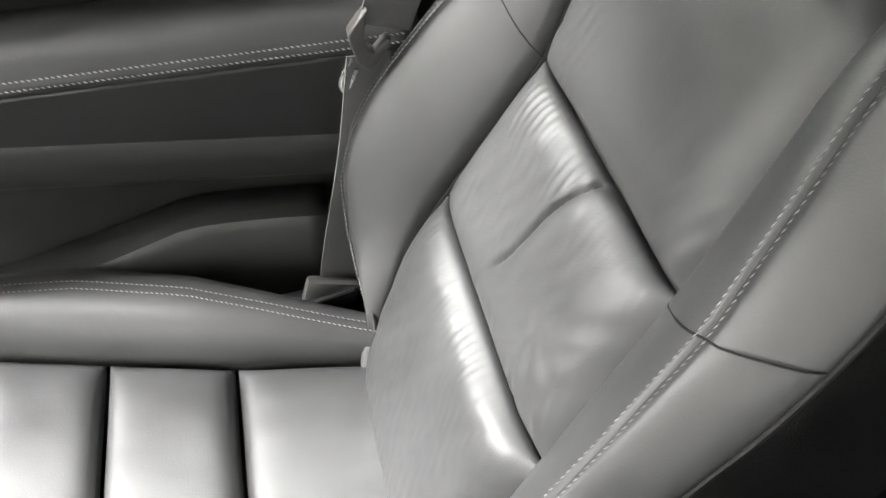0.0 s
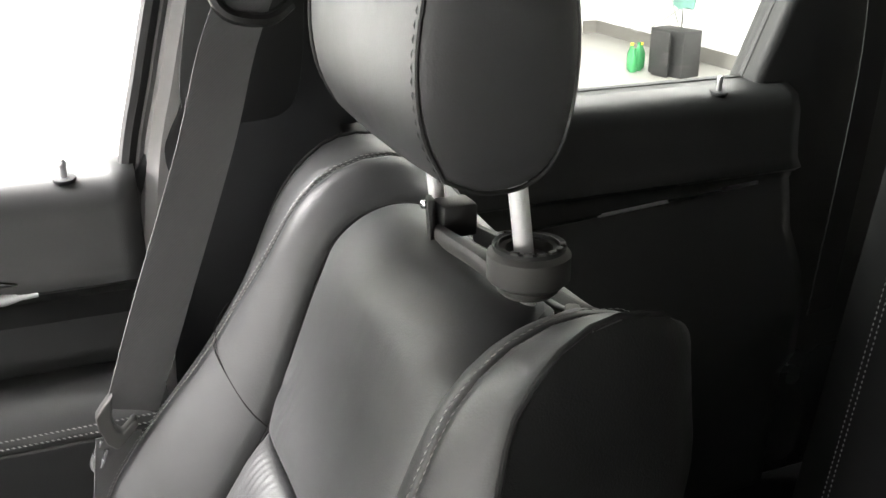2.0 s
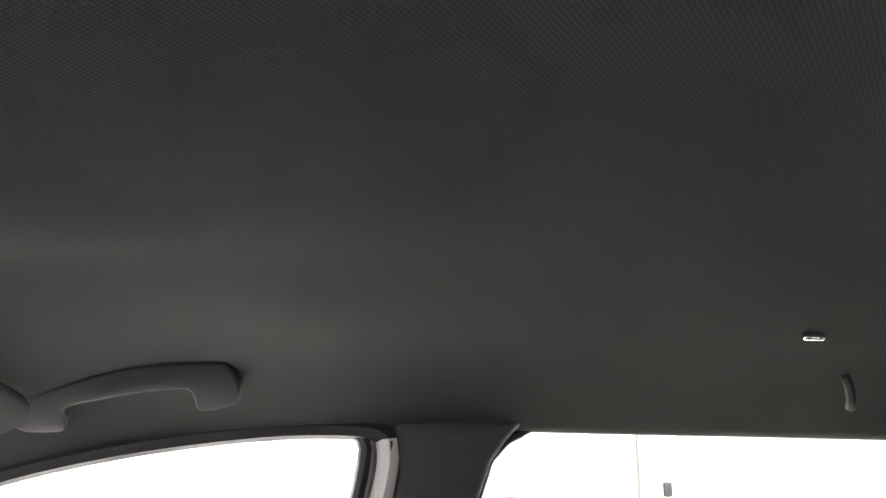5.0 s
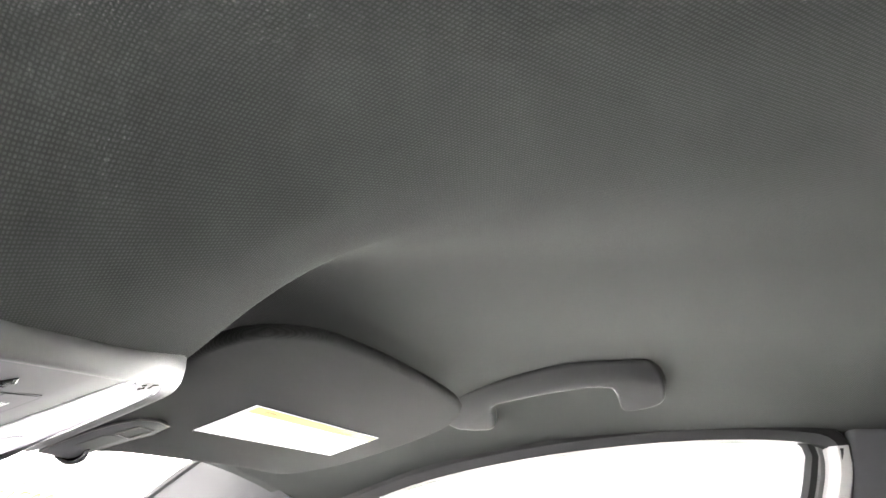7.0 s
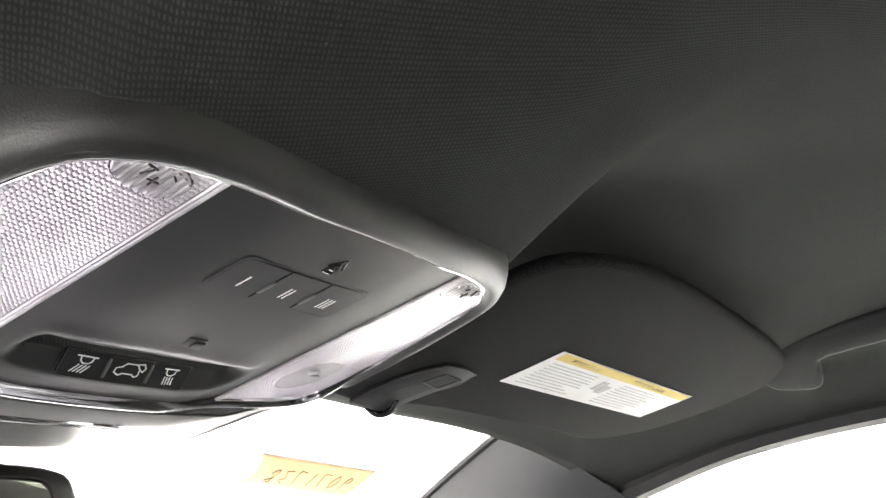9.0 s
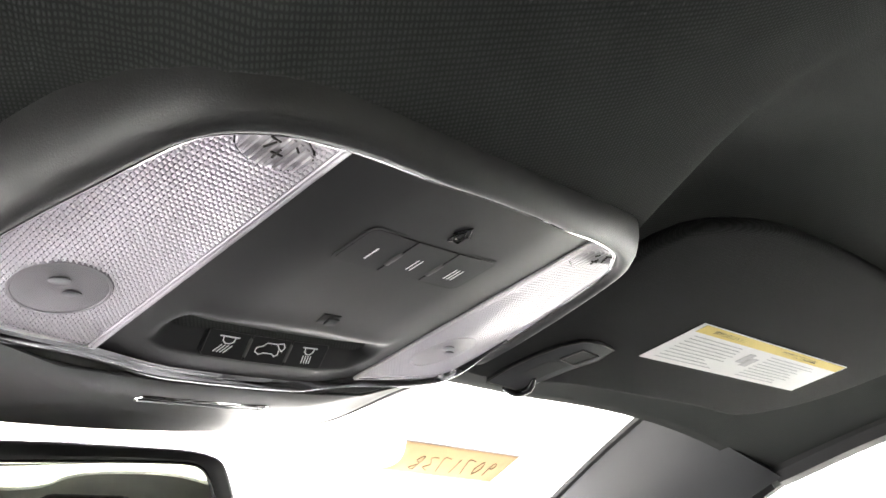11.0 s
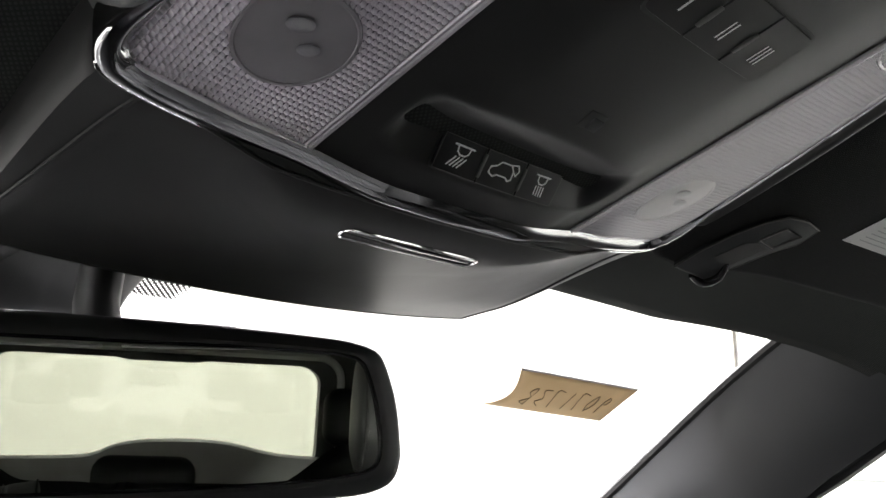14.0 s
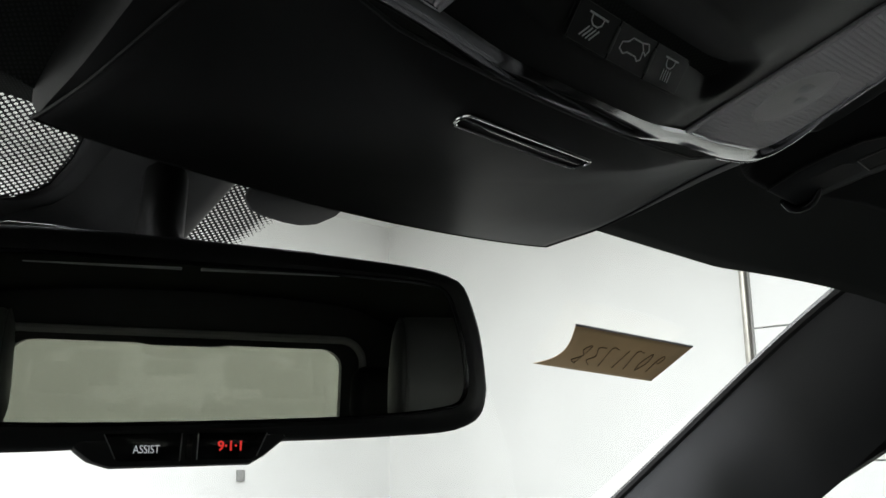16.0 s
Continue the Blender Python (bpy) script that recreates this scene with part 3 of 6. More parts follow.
def side_pieces(s):
    """Rail, pillars and seals of one side; s is 1 for the passenger side and -1 for the driver side."""
    def pillar(name, poly, material, label, bevel=0.012, depth=0.06, inset=0.0):
        base = [V(s * (side_x(z) - inset), y, z) for y, z in poly]
        tagged(part(name, prism(base, V(s * depth, 0, 0), bevel, 3), material), label, "trim", kind="structure")

    pillar("pillar_trim_center", ((-0.064, 1.56), (-0.068, 1.50), (-0.060, 1.40), (-0.032, 1.30), (0.04, 1.20), (0.06, 0.55), (-0.20, 0.55), (-0.20, 1.20), (-0.168, 1.40),
                                   (-0.168, 1.47), (-0.182, 1.51), (-0.200, 1.535), (-0.225, 1.56)), TRIM_GREY,
           "black centre pillar trim between the side windows", inset=0.010)
    # door frame edge along the pillar, grey raised for window light, and rubber seals
    for off, r, m, lab in ((-0.002, 0.015, LIT_GREY, "moulded lip along the front door opening, coloured pale for window light"), (0.016, 0.006, BEAD_GREY, "grey door seal bead"),
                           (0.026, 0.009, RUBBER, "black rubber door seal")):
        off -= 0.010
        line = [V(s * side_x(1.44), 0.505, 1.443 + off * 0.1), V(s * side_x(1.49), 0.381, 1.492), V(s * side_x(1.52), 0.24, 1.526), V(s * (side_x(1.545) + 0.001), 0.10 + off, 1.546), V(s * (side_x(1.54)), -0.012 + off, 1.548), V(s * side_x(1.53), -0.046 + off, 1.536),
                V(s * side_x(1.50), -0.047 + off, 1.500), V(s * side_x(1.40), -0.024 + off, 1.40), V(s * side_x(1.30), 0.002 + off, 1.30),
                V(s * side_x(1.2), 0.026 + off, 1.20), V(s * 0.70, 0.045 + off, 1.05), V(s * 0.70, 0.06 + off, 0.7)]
        # top run of the lip is black, as no window light shows there
        if m is LIT_GREY:
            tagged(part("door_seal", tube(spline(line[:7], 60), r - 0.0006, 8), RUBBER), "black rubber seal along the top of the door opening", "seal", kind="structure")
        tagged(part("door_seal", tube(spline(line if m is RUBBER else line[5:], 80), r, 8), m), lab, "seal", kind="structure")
    pillar("pillar_trim_rear", ((-0.735, 1.56), (-0.743, 1.53), (-0.743, 1.40), (-0.692, 1.24), (-0.68, 0.55), (-0.99, 0.55), (-0.99, 1.262), (-0.960, 1.272),
                                 (-0.946, 1.30), (-0.938, 1.47), (-0.946, 1.495), (-0.965, 1.512), (-0.99, 1.56)), TRIM, "black rear pillar trim beside the rear seat", inset=0.010)
    pillar("quarter_trim", ((-0.98, 1.275), (-1.42, 1.29), (-1.46, 1.32), (-1.47, 1.48), (-1.40, 1.508), (-0.98, 1.508), (-0.98, 1.56), (-1.95, 1.56), (-1.95, 0.55), (-0.98, 0.55)),
           TRIM, "black cargo side trim round the quarter window", inset=0.006)
    # front pillar, swept along the windscreen's side
    lo = spline([(0.701, 0.498, 1.438), (0.709, 0.566, 1.397), (0.710, 0.620, 1.361), (0.711, 0.690, 1.303), (0.722, 0.86, 1.185), (0.73, 1.0, 1.10)], 24)
    hi = spline([(0.664, 0.612, 1.512), (0.686, 0.645, 1.500), (0.708, 0.72, 1.455), (0.725, 0.82, 1.384), (0.75, 0.96, 1.285), (0.775, 1.10, 1.19)], 24)
    rows = []
    for a, b in zip(lo, hi):
        row = []
        for k in range(9):
            t = k / 8
            p = a.lerp(b, t)
            p = p + V(-0.014, -0.008, -0.002) * math.sin(math.pi * t)
            row.append(V(s * p.x, p.y, p.z))
        row += [V(s * (b.x + 0.05), b.y + 0.02, b.z + 0.02), V(s * (a.x + 0.06), a.y + 0.02, a.z + 0.02)]
        rows.append(row)
    tagged(part("pillar_trim_front", loft(rows, close=True, cap=True), TRIM_GREY), "dark grey front pillar trim beside the windscreen", "trim", kind="structure")
    tagged(part("screen_seal", tube([V(s * (p.x + 0.003), p.y + 0.006, p.z + 0.002) for p in hi], 0.006, 8), RUBBER), "black rubber windscreen edge", "seal", kind="structure")


side_pieces(1)
side_pieces(-1)

# header strip above the windscreen
rows = []
for j in range(41):
    x = -0.69 + 1.38 * j / 40
    y = header_y(x)
    z = lerp(1.560, 1.511, (abs(x) / 0.69) ** 1.6)
    f = 1 - 0.85 * smooth01(0.45, 0.65, abs(x))
    rows.append([V(x, y - 0.16 * f, z + 0.060 * f), V(x, y - 0.09 * f, z + 0.032 * f), V(x, y - 0.03 * f, z + 0.004), V(x, y, z - 0.004), V(x, y + 0.015, z + 0.004), V(x, y + 0.03, z + 0.02)])
tagged(part("header_trim", loft(rows), TRIM, solid=0.006, face=V(0, 0, -1)), "black header trim along the top of the windscreen", "trim", kind="structure")

# windscreen
def screen_p(x, t):
    """A point of the windscreen: t 0 at its top edge, 1 at the cowl."""
    y0, z0 = header_y(x) + 0.008, lerp(1.571, 1.518, (abs(x) / 0.69) ** 1.6)
    y1, z1 = 1.50 - 0.30 * (abs(x) / 0.75) ** 2, 1.13
    return V(x * (1 + 0.10 * t), lerp(y0, y1, t), lerp(z0, z1, t) + 0.03 * math.sin(math.pi * t))


ws = part("windshield", loft([[screen_p(-0.72 + 1.44 * j / 32, i / 16) for j in range(33)] for i in range(17)]), GLASS, face=V(0, -1, -1))
tagged(ws, "clear laminated windscreen of the car", "windshield", kind="structure")
ws.visible_shadow = False
rows = []
for j in range(61):
    x = -0.70 + 1.40 * j / 60
    rows.append([screen_p(x, 0.0) - V(0, 0, 0.002), screen_p(x, 0.018) - V(0, 0, 0.002)])
tagged(part("frit_band", loft(rows), FRIT, solid=0.001), "black enamel band along the windscreen's top", "trim", kind="structure")


def dot_edge(t):
    """Inner edge of the dotted enamel beside the sensor cover."""
    return track(((0.0, -0.022), (0.078, -0.0183), (0.108, -0.0154), (0.139, -0.0171), (0.152, -0.0227), (0.158, -0.030), (0.164, -0.040), (0.169, -0.08), (0.172, -0.16)), t)


def cover_edge(t):
    """Edge of the sensor cover on the glass; it flares out above the mirror."""
    return track(((0.0, 0.001), (0.083, 0.0), (0.126, -0.0014), (0.144, -0.003), (0.160, -0.009), (0.168, -0.020), (0.1766, -0.034), (0.184, -0.08), (0.19, -0.11)), t)


def dot_mesh(x0, x1, t0, t1, limit, pitch=0.00335):
    """A sheet of enamel that leaves small round gaps in a slanted grid; limit(x, t) shrinks the gaps to nothing at its edge."""
    bm = bmesh.new()
    h = pitch / math.sqrt(2)
    tk = 1 / 0.90
    n, m = int((x1 - x0) / h), int((t1 - t0) / (h * tk))
    for i in range(n):
        for j in range(m):
            if (i + j) % 2:
                continue
            cx, ct = x0 + i * h, t0 + j * h * tk
            r = 0.50 * limit(cx, ct)
            if r < 0:
                continue

            def at(a, b):
                return screen_p(cx + a * h, ct + b * h * tk) + V(0, 0, -0.0022)
            c = [at(math.cos(k * math.pi / 2), math.sin(k * math.pi / 2)) for k in range(4)]
            c = [q for k in range(4) for q in (c[k], c[k].lerp(c[(k + 1) % 4], 0.5))]
            c = [bm.verts.new(q) for q in c]
            if r < 0.12:
                bm.faces.new(c)
                continue
            d = [bm.verts.new(at(r * math.cos(k * math.pi / 4), r * math.sin(k * math.pi / 4))) for k in range(8)]
            for k in range(8):
                bm.faces.new((c[k], c[(k + 1) % 8], d[(k + 1) % 8], d[k]))
    return bm


def left_limit(x, t):
    return lerp(0.0, 1.05, smooth01(-0.001, 0.006, dot_edge(t) - x)) if dot_edge(t) - x > -0.003 else -1


def right_limit(x, t):
    e = lerp(0.127, 0.1345, smooth01(0.17, 0.12, t)) if t > 0.12 else 0.1345
    return 0.88 + 0.75 * smooth01(e - 0.012, e, x) if x < e else -1


for x0, x1, t0, t1, lim in ((-0.150, -0.010, 0.014, 0.174, left_limit), (0.072, 0.138, 0.05, 0.178, right_limit)):
    tagged(part("dot_frit", dot_mesh(x0, x1, t0, t1, lim), FRIT, smooth=False), "fine black dotted enamel on the windscreen", "frit", kind="stuff")
rows = []
for i in range(49):
    t = 0.19 * i / 48
    rows.append([screen_p(lerp(dot_edge(t) - 0.0005, max(cover_edge(t) + 0.006, dot_edge(t)), j / 4), t) - V(0, 0, 0.0028) for j in range(5)] + [screen_p(0.086, t) - V(0, 0, 0.0028)])
tagged(part("frit_patch", loft(rows), FRIT, solid=0.0008), "black enamel patch behind the rear-view mirror", "trim", kind="structure")

# dash, floor and closing surfaces
rows = []
for j in range(31):
    x = -0.74 + 1.48 * j / 30
    rows.append([V(x, 0.72, 0.55), V(x, 0.74, 0.85), V(x, 0.80, 1.00), V(x, 0.90, 1.055), V(x, 1.15, 1.08), V(x, 1.50, 1.09)])
tagged(part("dashboard", loft(rows), SOFT, solid=0.01, face=V(0, -1, 1)), "black soft-touch dashboard", "dashboard", kind="structure")
slab("car_floor", -0.76, 0.76, -1.95, 1.5, 0.36, 0.40, TRIM, "black carpeted car floor", "floor")
hole, rim = [], []
for cx, cz, a0 in ((0.435, 1.415, 0), (-0.435, 1.415, 90), (-0.435, 1.20, 180), (0.435, 1.20, 270)):
    for k in range(9):
        a = radians(a0 + 90 * k / 8)
        hole.append(V(cx + 0.07 * math.cos(a), -1.95, cz + 0.06 * math.sin(a)))
        rim.append(V(0.74 if cx > 0 else -0.74, -1.95, 1.70 if cz > 1.35 else 0.40))
tagged(part("tailgate_trim", loft([rim, hole, [p + V(0, -0.05, 0) for p in hole]], close=True), TRIM, smooth=False), "black tailgate trim round the rear window", "trim", kind="structure")
ring_line = [V(0.0 + p.x * 1.13, -1.935, 1.33 + (p.z - 1.33) * 1.22) for p in hole[:18]]
tagged(part("window_surround", tube([V(0.575, -1.935, 1.20)] + ring_line + [V(-0.575, -1.935, 1.20)], 0.013, 8), LIT_GREY), "grey moulded lip round the rear window", "trim", kind="structure")
# added wavy sill, its pale grey standing for light on the tail
sill_line = spline([(-0.60, 1.165, 0), (-0.37, 1.168, 0), (-0.195, 1.178, 0), (-0.116, 1.210, 0), (0.0, 1.228, 0), (0.20, 1.227, 0), (0.37, 1.194, 0), (0.60, 1.180, 0)], 40)
sill_rows = [[V(p.x, -1.975, p.y - 0.01), V(p.x, -1.945, p.y), V(p.x, -1.930, p.y - 0.008), V(p.x, -1.915, p.y - 0.10), V(p.x, -1.91, 0.90)] for p in sill_line]
tagged(part("tailgate_sill", loft(sill_rows), LIT_GREY, solid=0.006, face=V(0, 1, 0.2)), "sill added below the rear window, coloured pale as if lit", "trim", kind="structure")
bl = thing("brake_light", (0, -1.93, 1.48), "black high brake light cover above the rear window", "brake light")
part("cover", prism([V(x, -1.955, z) for x, z in ((-0.17, 1.49), (-0.135, 1.474), (-0.10, 1.468), (0.10, 1.468), (0.135, 1.474), (0.17, 1.49))], V(0, 0.03, 0), 0.004), TRIM_GREY, bl)


for sx in (-1, 1):
    pane = part("quarter_window", prism([V(sx * 0.735, y, z) for y, z in ((-0.93, 1.27), (-1.46, 1.28), (-1.48, 1.52), (-0.93, 1.52))], V(sx * 0.004, 0, 0)), GLASS_REAR, smooth=False)
    tagged(pane, "lightly tinted quarter window glass", "window", kind="structure")
pane = part("rear_window", prism([V(-0.66, -1.985, 1.10), V(0.66, -1.985, 1.10), V(0.66, -1.985, 1.50), V(-0.66, -1.985, 1.50)], V(0, -0.004, 0)), GLASS_TAIL, smooth=False)
tagged(pane, "dark tinted tailgate glass", "window", kind="structure")

# body that carries the cabin
cb = thing("car_body", (0, 0.3, 0), "dark painted car body standing on four wheels in the garage", "car")
rows = []
for i in range(13):
    t = i / 12
    y, z = lerp(1.46, 2.62, t), 1.075 - 0.10 * t - 0.10 * t ** 6
    w = 0.80 - 0.10 * t ** 3
    rows.append([V(-w, y, 0.62), V(-w, y, z - 0.10), V(-w + 0.06, y, z - 0.03), V(-0.3, y, z), V(0.3, y, z), V(w - 0.06, y, z - 0.03), V(w, y, z - 0.10), V(w, y, 0.62)])
part("hood", loft(rows), BODY, cb, "dark painted hood and wings", solid=0.01, face=V(0, 0, 1))
part("front_bumper", rbox((0, 2.62, 0.56), (1.46, 0.22, 0.62), 0.09, seg=3), BODY, cb)
part("rear_bumper", rbox((0, -2.10, 0.60), (1.50, 0.20, 0.62), 0.07, seg=3), BODY, cb)
part("underbody", rbox((0, 0.28, 0.30), (1.42, 4.5, 0.12), 0.03), HARD, cb)
for sx in (-1, 1):
    part("sill", rbox((sx * 0.77, 0.12, 0.42), (0.12, 2.2, 0.24), 0.03), BODY, cb)
    part("rear_wing", rbox((sx * 0.79, -1.42, 0.90), (0.06, 1.30, 0.66), 0.03), BODY, cb)
    for wy in (1.62, -1.38):
        wh = part("wheel", disc((sx * 0.68, wy, 0.37), (sx, 0, 0), 0.25, 0.15, 32, 0.01), SATIN, cb, "alloy wheel")
        part("tyre", tube([(sx * 0.74, wy + 0.30 * math.cos(a), 0.372 + 0.30 * math.sin(a)) for a in [2 * math.pi * k / 32 for k in range(33)]], 0.072, 10), RUBBER, wh, "black rubber tyre")


# ---------------------------------------------------------------- doors
def car_door(s, rear):
    y0, y1 = (-0.735, -0.17) if rear else (0.035, 1.00)
    sill = 1.234 if rear else 1.213
    d = thing("passenger_door", (s * 0.70, (y0 + y1) / 2, 0.55), "black rear car door with stitched armrest and clear window" if rear
              else "black front car door with stitched armrest, chrome pull and clear window", "car door", "car doors")
    n = 40
    prof_u = [(0.752, sill + 0.004), (0.735, sill + 0.002), (0.716, sill - 0.001), (0.698, sill - 0.010), (0.690, sill - 0.03), (0.688, sill - 0.06), (0.684, sill - 0.085), (0.676, sill - 0.096)]
    ys = [lerp(y0, y1, i / n) for i in range(n + 1)]
    # rear door top takes the darker trim to stand for shade in the back
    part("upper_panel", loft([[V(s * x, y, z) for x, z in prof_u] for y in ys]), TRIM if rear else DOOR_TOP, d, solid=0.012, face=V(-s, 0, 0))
    if rear:
        prof_m = [(0.680, sill - 0.096), (0.690, sill - 0.104), (0.694, sill - 0.115), (0.690, sill - 0.13), (0.68, 1.06), (0.655, 1.02), (0.64, 0.98), (0.64, 0.90), (0.66, 0.86), (0.67, 0.55)]
    else:
        prof_m = [(0.680, sill - 0.096), (0.692, sill - 0.104), (0.696, sill - 0.114), (0.686, sill - 0.124), (0.680, sill - 0.13), (0.682, 1.05), (0.676, 1.035)]
    part("middle_panel", loft([[V(s * x, y, z) for x, z in prof_m] for y in ys]), SOFT if not rear else TRIM, d, solid=0.010, face=V(-s, 0, 0))
    if not rear:
        def sag(z, y):
            return z + 0.12 * (y - 0.11) * smooth01(0.985, 0.935, z) * smooth01(0.60, 0.87, z)
        # pad, lower panel and pocket take lighter greys to stand for light on them
        arm = [(0.676, 1.035), (0.650, 1.033), (0.622, 1.027), (0.606, 1.017), (0.6008, 1.008), (0.600, 1.000)]
        part("armrest", loft([[V(s * x, y, sag(z, y)) for x, z in arm] for y in ys]), DOOR_TOP, d, "stitched armrest pad, coloured lighter for light on its top", solid=0.010, face=V(-s, 0, 0))
        ins = [(0.6010, 1.0005), (0.6005, 0.995), (0.6005, 0.985), (0.602, 0.94), (0.604, 0.918), (0.612, 0.912), (0.63, 0.910)]
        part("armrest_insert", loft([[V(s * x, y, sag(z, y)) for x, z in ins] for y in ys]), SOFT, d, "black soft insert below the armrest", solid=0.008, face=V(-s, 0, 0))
        low = [(0.63, 0.911), (0.620, 0.909), (0.616, 0.903), (0.618, 0.885), (0.624, 0.862), (0.634, 0.850), (0.655, 0.835), (0.666, 0.80), (0.668, 0.74), (0.668, 0.55)]
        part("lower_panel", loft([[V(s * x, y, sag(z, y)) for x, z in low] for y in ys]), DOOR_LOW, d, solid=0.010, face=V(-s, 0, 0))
        pk = spline([(0.602, 0.13, 0.826), (0.604, 0.20, 0.832), (0.605, 0.262, 0.832), (0.603, 0.31, 0.819), (0.600, 0.37, 0.804), (0.597, 0.50, 0.782), (0.594, 0.95, 0.765)], 36)
        part("map_pocket", loft([[V(s * (p.x + 0.05), p.y, p.z + 0.0), V(s * (p.x + 0.012), p.y, p.z + 0.004), V(s * p.x, p.y, p.z + 0.001), V(s * (p.x - 0.006), p.y, p.z - 0.008),
                                  V(s * (p.x - 0.004), p.y, p.z - 0.10), V(s * (p.x + 0.02), p.y, 0.56)] for p in pk]), DOOR_TOP, d, "moulded door pocket, coloured lighter for its lit lip", solid=0.006, face=V(-s, 0, 0))
        for dz in (1.0125, 1.0055):
            part("stitching", stitches([V(s * (0.6002 if dz < 1.009 else 0.6020), y, dz) for y in [lerp(0.05, 0.98, i / 60) for i in range(61)]], V(-s, 0, 0.3).normalized(),
                                       0.0046, 0.0043, 0.0008, 0.0005, 0.45), THREAD, d, "pale grey double stitching")
        bez = [V(s * 0.687, y, z) for y, z in ((0.132, 1.114), (0.150, 1.126), (0.19, 1.134), (0.26, 1.138), (0.34, 1.136), (0.36, 1.118), (0.25, 1.108))]
        part("pull_cup", prism(bez, V(s * -0.006, 0, 0), 0.002), GLOSS, d, "gloss black door pull cup")
        part("door_pull", tube(spline([(s * 0.679, 0.134, 1.115), (s * 0.676, 0.20, 1.112), (s * 0.676, 0.34, 1.108)], 14), [0.0034] * 2 + [0.0056] * 12, 10), BRIGHT, d, "bright chrome door pull")
        ly, lz = 0.097, sill
    else:
        part("chrome_strip", tube(spline([(s * 0.682, -0.30, sill - 0.135), (s * 0.684, -0.45, sill - 0.126), (s * 0.686, -0.68, sill - 0.112)], 12), 0.0022, 6), SATIN, d, "thin satin chrome strip")
        part("door_pull", rbox((s * 0.676, -0.33, sill - 0.13), (0.012, 0.05, 0.012), 0.004), SATIN, d)
        ly, lz = -0.628, sill
    part("lock_collar", disc((s * 0.712, ly, lz - 0.004), V(-s * 0.15, 0, 1), 0.0105, 0.004, 20, 0.0012), TRIM_GREY, d)
    part("lock_pin", tube([(s * 0.712, ly, lz - 0.002), (s * 0.711, ly, lz + 0.010), (s * 0.711, ly, lz + 0.013), (s * 0.711, ly, lz + 0.017)], [0.0034, 0.0032, 0.0040, 0.0022], 12), SATIN, d, "silver lock pin")
    # glass and its run channel
    if rear:
        poly = [(-0.19, 1.235), (-0.168, 1.40), (-0.17, 1.47), (-0.184, 1.512), (-0.205, 1.535), (-0.235, 1.550), (-0.742, 1.541), (-0.746, 1.40), (-0.692, 1.235)]
    else:
        poly = [(0.04, 1.205), (0.0, 1.31), (-0.028, 1.40), (-0.046, 1.50), (-0.040, 1.535), (0.0, 1.550), (0.24, 1.522), (0.381, 1.488), (0.503, 1.440), (0.611, 1.368), (0.697, 1.317), (0.86, 1.205)]
    g = part("window_pane", prism([V(s * (side_x(z) + 0.035), y, z) for y, z in poly], V(s * 0.004, 0, 0)), GLASS_REAR if rear else GLASS, d, "lightly tinted rear door glass" if rear else "clear door glass", smooth=False)
    g.visible_shadow = rear
    part("window_seal", tube([V(s * (side_x(z) + 0.022), y, z) for y, z in poly] + [V(s * (side_x(poly[0][1]) + 0.022), *poly[0])], 0.006, 6), RUBBER, d, "black rubber glass run")
    # outer skin
    part("outer_skin", rbox((s * 0.80, (y0 + y1) / 2, 0.86), (0.03, abs(y1 - y0), 0.66), 0.01), HARD, d, "dark outer door skin")
    return d


front_right = car_door(1, False)
# decal in the lower corner of the front glass
for i in range(6):
    part("printed_mark", rbox((side_x(1.25) + 0.033, 0.048 - 0.0012 * i, 1.2545 - i * 0.0030), (0.0006, 0.019 - 0.004 * (i % 3 == 1), 0.0009), 0), INK_GREY, front_right, smooth=False)
for i in range(3):
    part("printed_mark", rbox((side_x(1.25) + 0.033, 0.030, 1.252 - i * 0.0052), (0.0006, 0.005, 0.0034), 0), INK_GREY, front_right, smooth=False)
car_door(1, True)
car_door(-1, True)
# unseen driver door, kept closed to cut light from the left
car_door(-1, False)


# ---------------------------------------------------------------- seats
SO, SUP, SNF = V(0.36, 0.1056, 0.7809), V(0, -0.462, 0.887), V(0, 0.887, 0.462)


def flat_p(u, v, w):
    return SO + V(u, 0, 0) + SUP * v + SNF * w


def sp_(u, v, w):
    """A point of the backrest; above v 0.46 its face rolls backwards over the top."""
    if v <= 0.46:
        return flat_p(u, v, w)
    r, a0, a1 = 0.055, 0.4803, 2.10
    a = min(a0 + (v - 0.46) / r, a1)
    rest = max(v - 0.46 - r * (a1 - a0), 0.0)
    base = flat_p(u, 0.46, 0) + V(0, r * (math.cos(a) - math.cos(a0)), r * (math.sin(a) - math.sin(a0)))
    return base + V(0, -math.sin(a1), math.cos(a1)) * rest + V(0, math.cos(a), math.sin(a)) * w


C1 = ((0.07, -0.03), (0.10, 0.0), (0.125, 0.05), (0.138, 0.10), (0.135, 0.16), (0.125, 0.30), (0.128, 0.40), (0.128, 0.46), (0.122, 0.500), (0.110, 0.525), (0.09, 0.548), (0.05, 0.563), (0.0, 0.567))
C2 = ((0.07, -0.03), (0.105, 0.010), (0.142, 0.035), (0.185, 0.060), (0.203, 0.10), (0.2075, 0.15), (0.208, 0.20), (0.203, 0.26), (0.1975, 0.30), (0.193, 0.34), (0.1855, 0.38), (0.1775, 0.42), (0.171, 0.46), (0.166, 0.49), (0.161, 0.52), (0.155, 0.545), (0.135, 0.562), (0.09, 0.573), (0.0, 0.577))
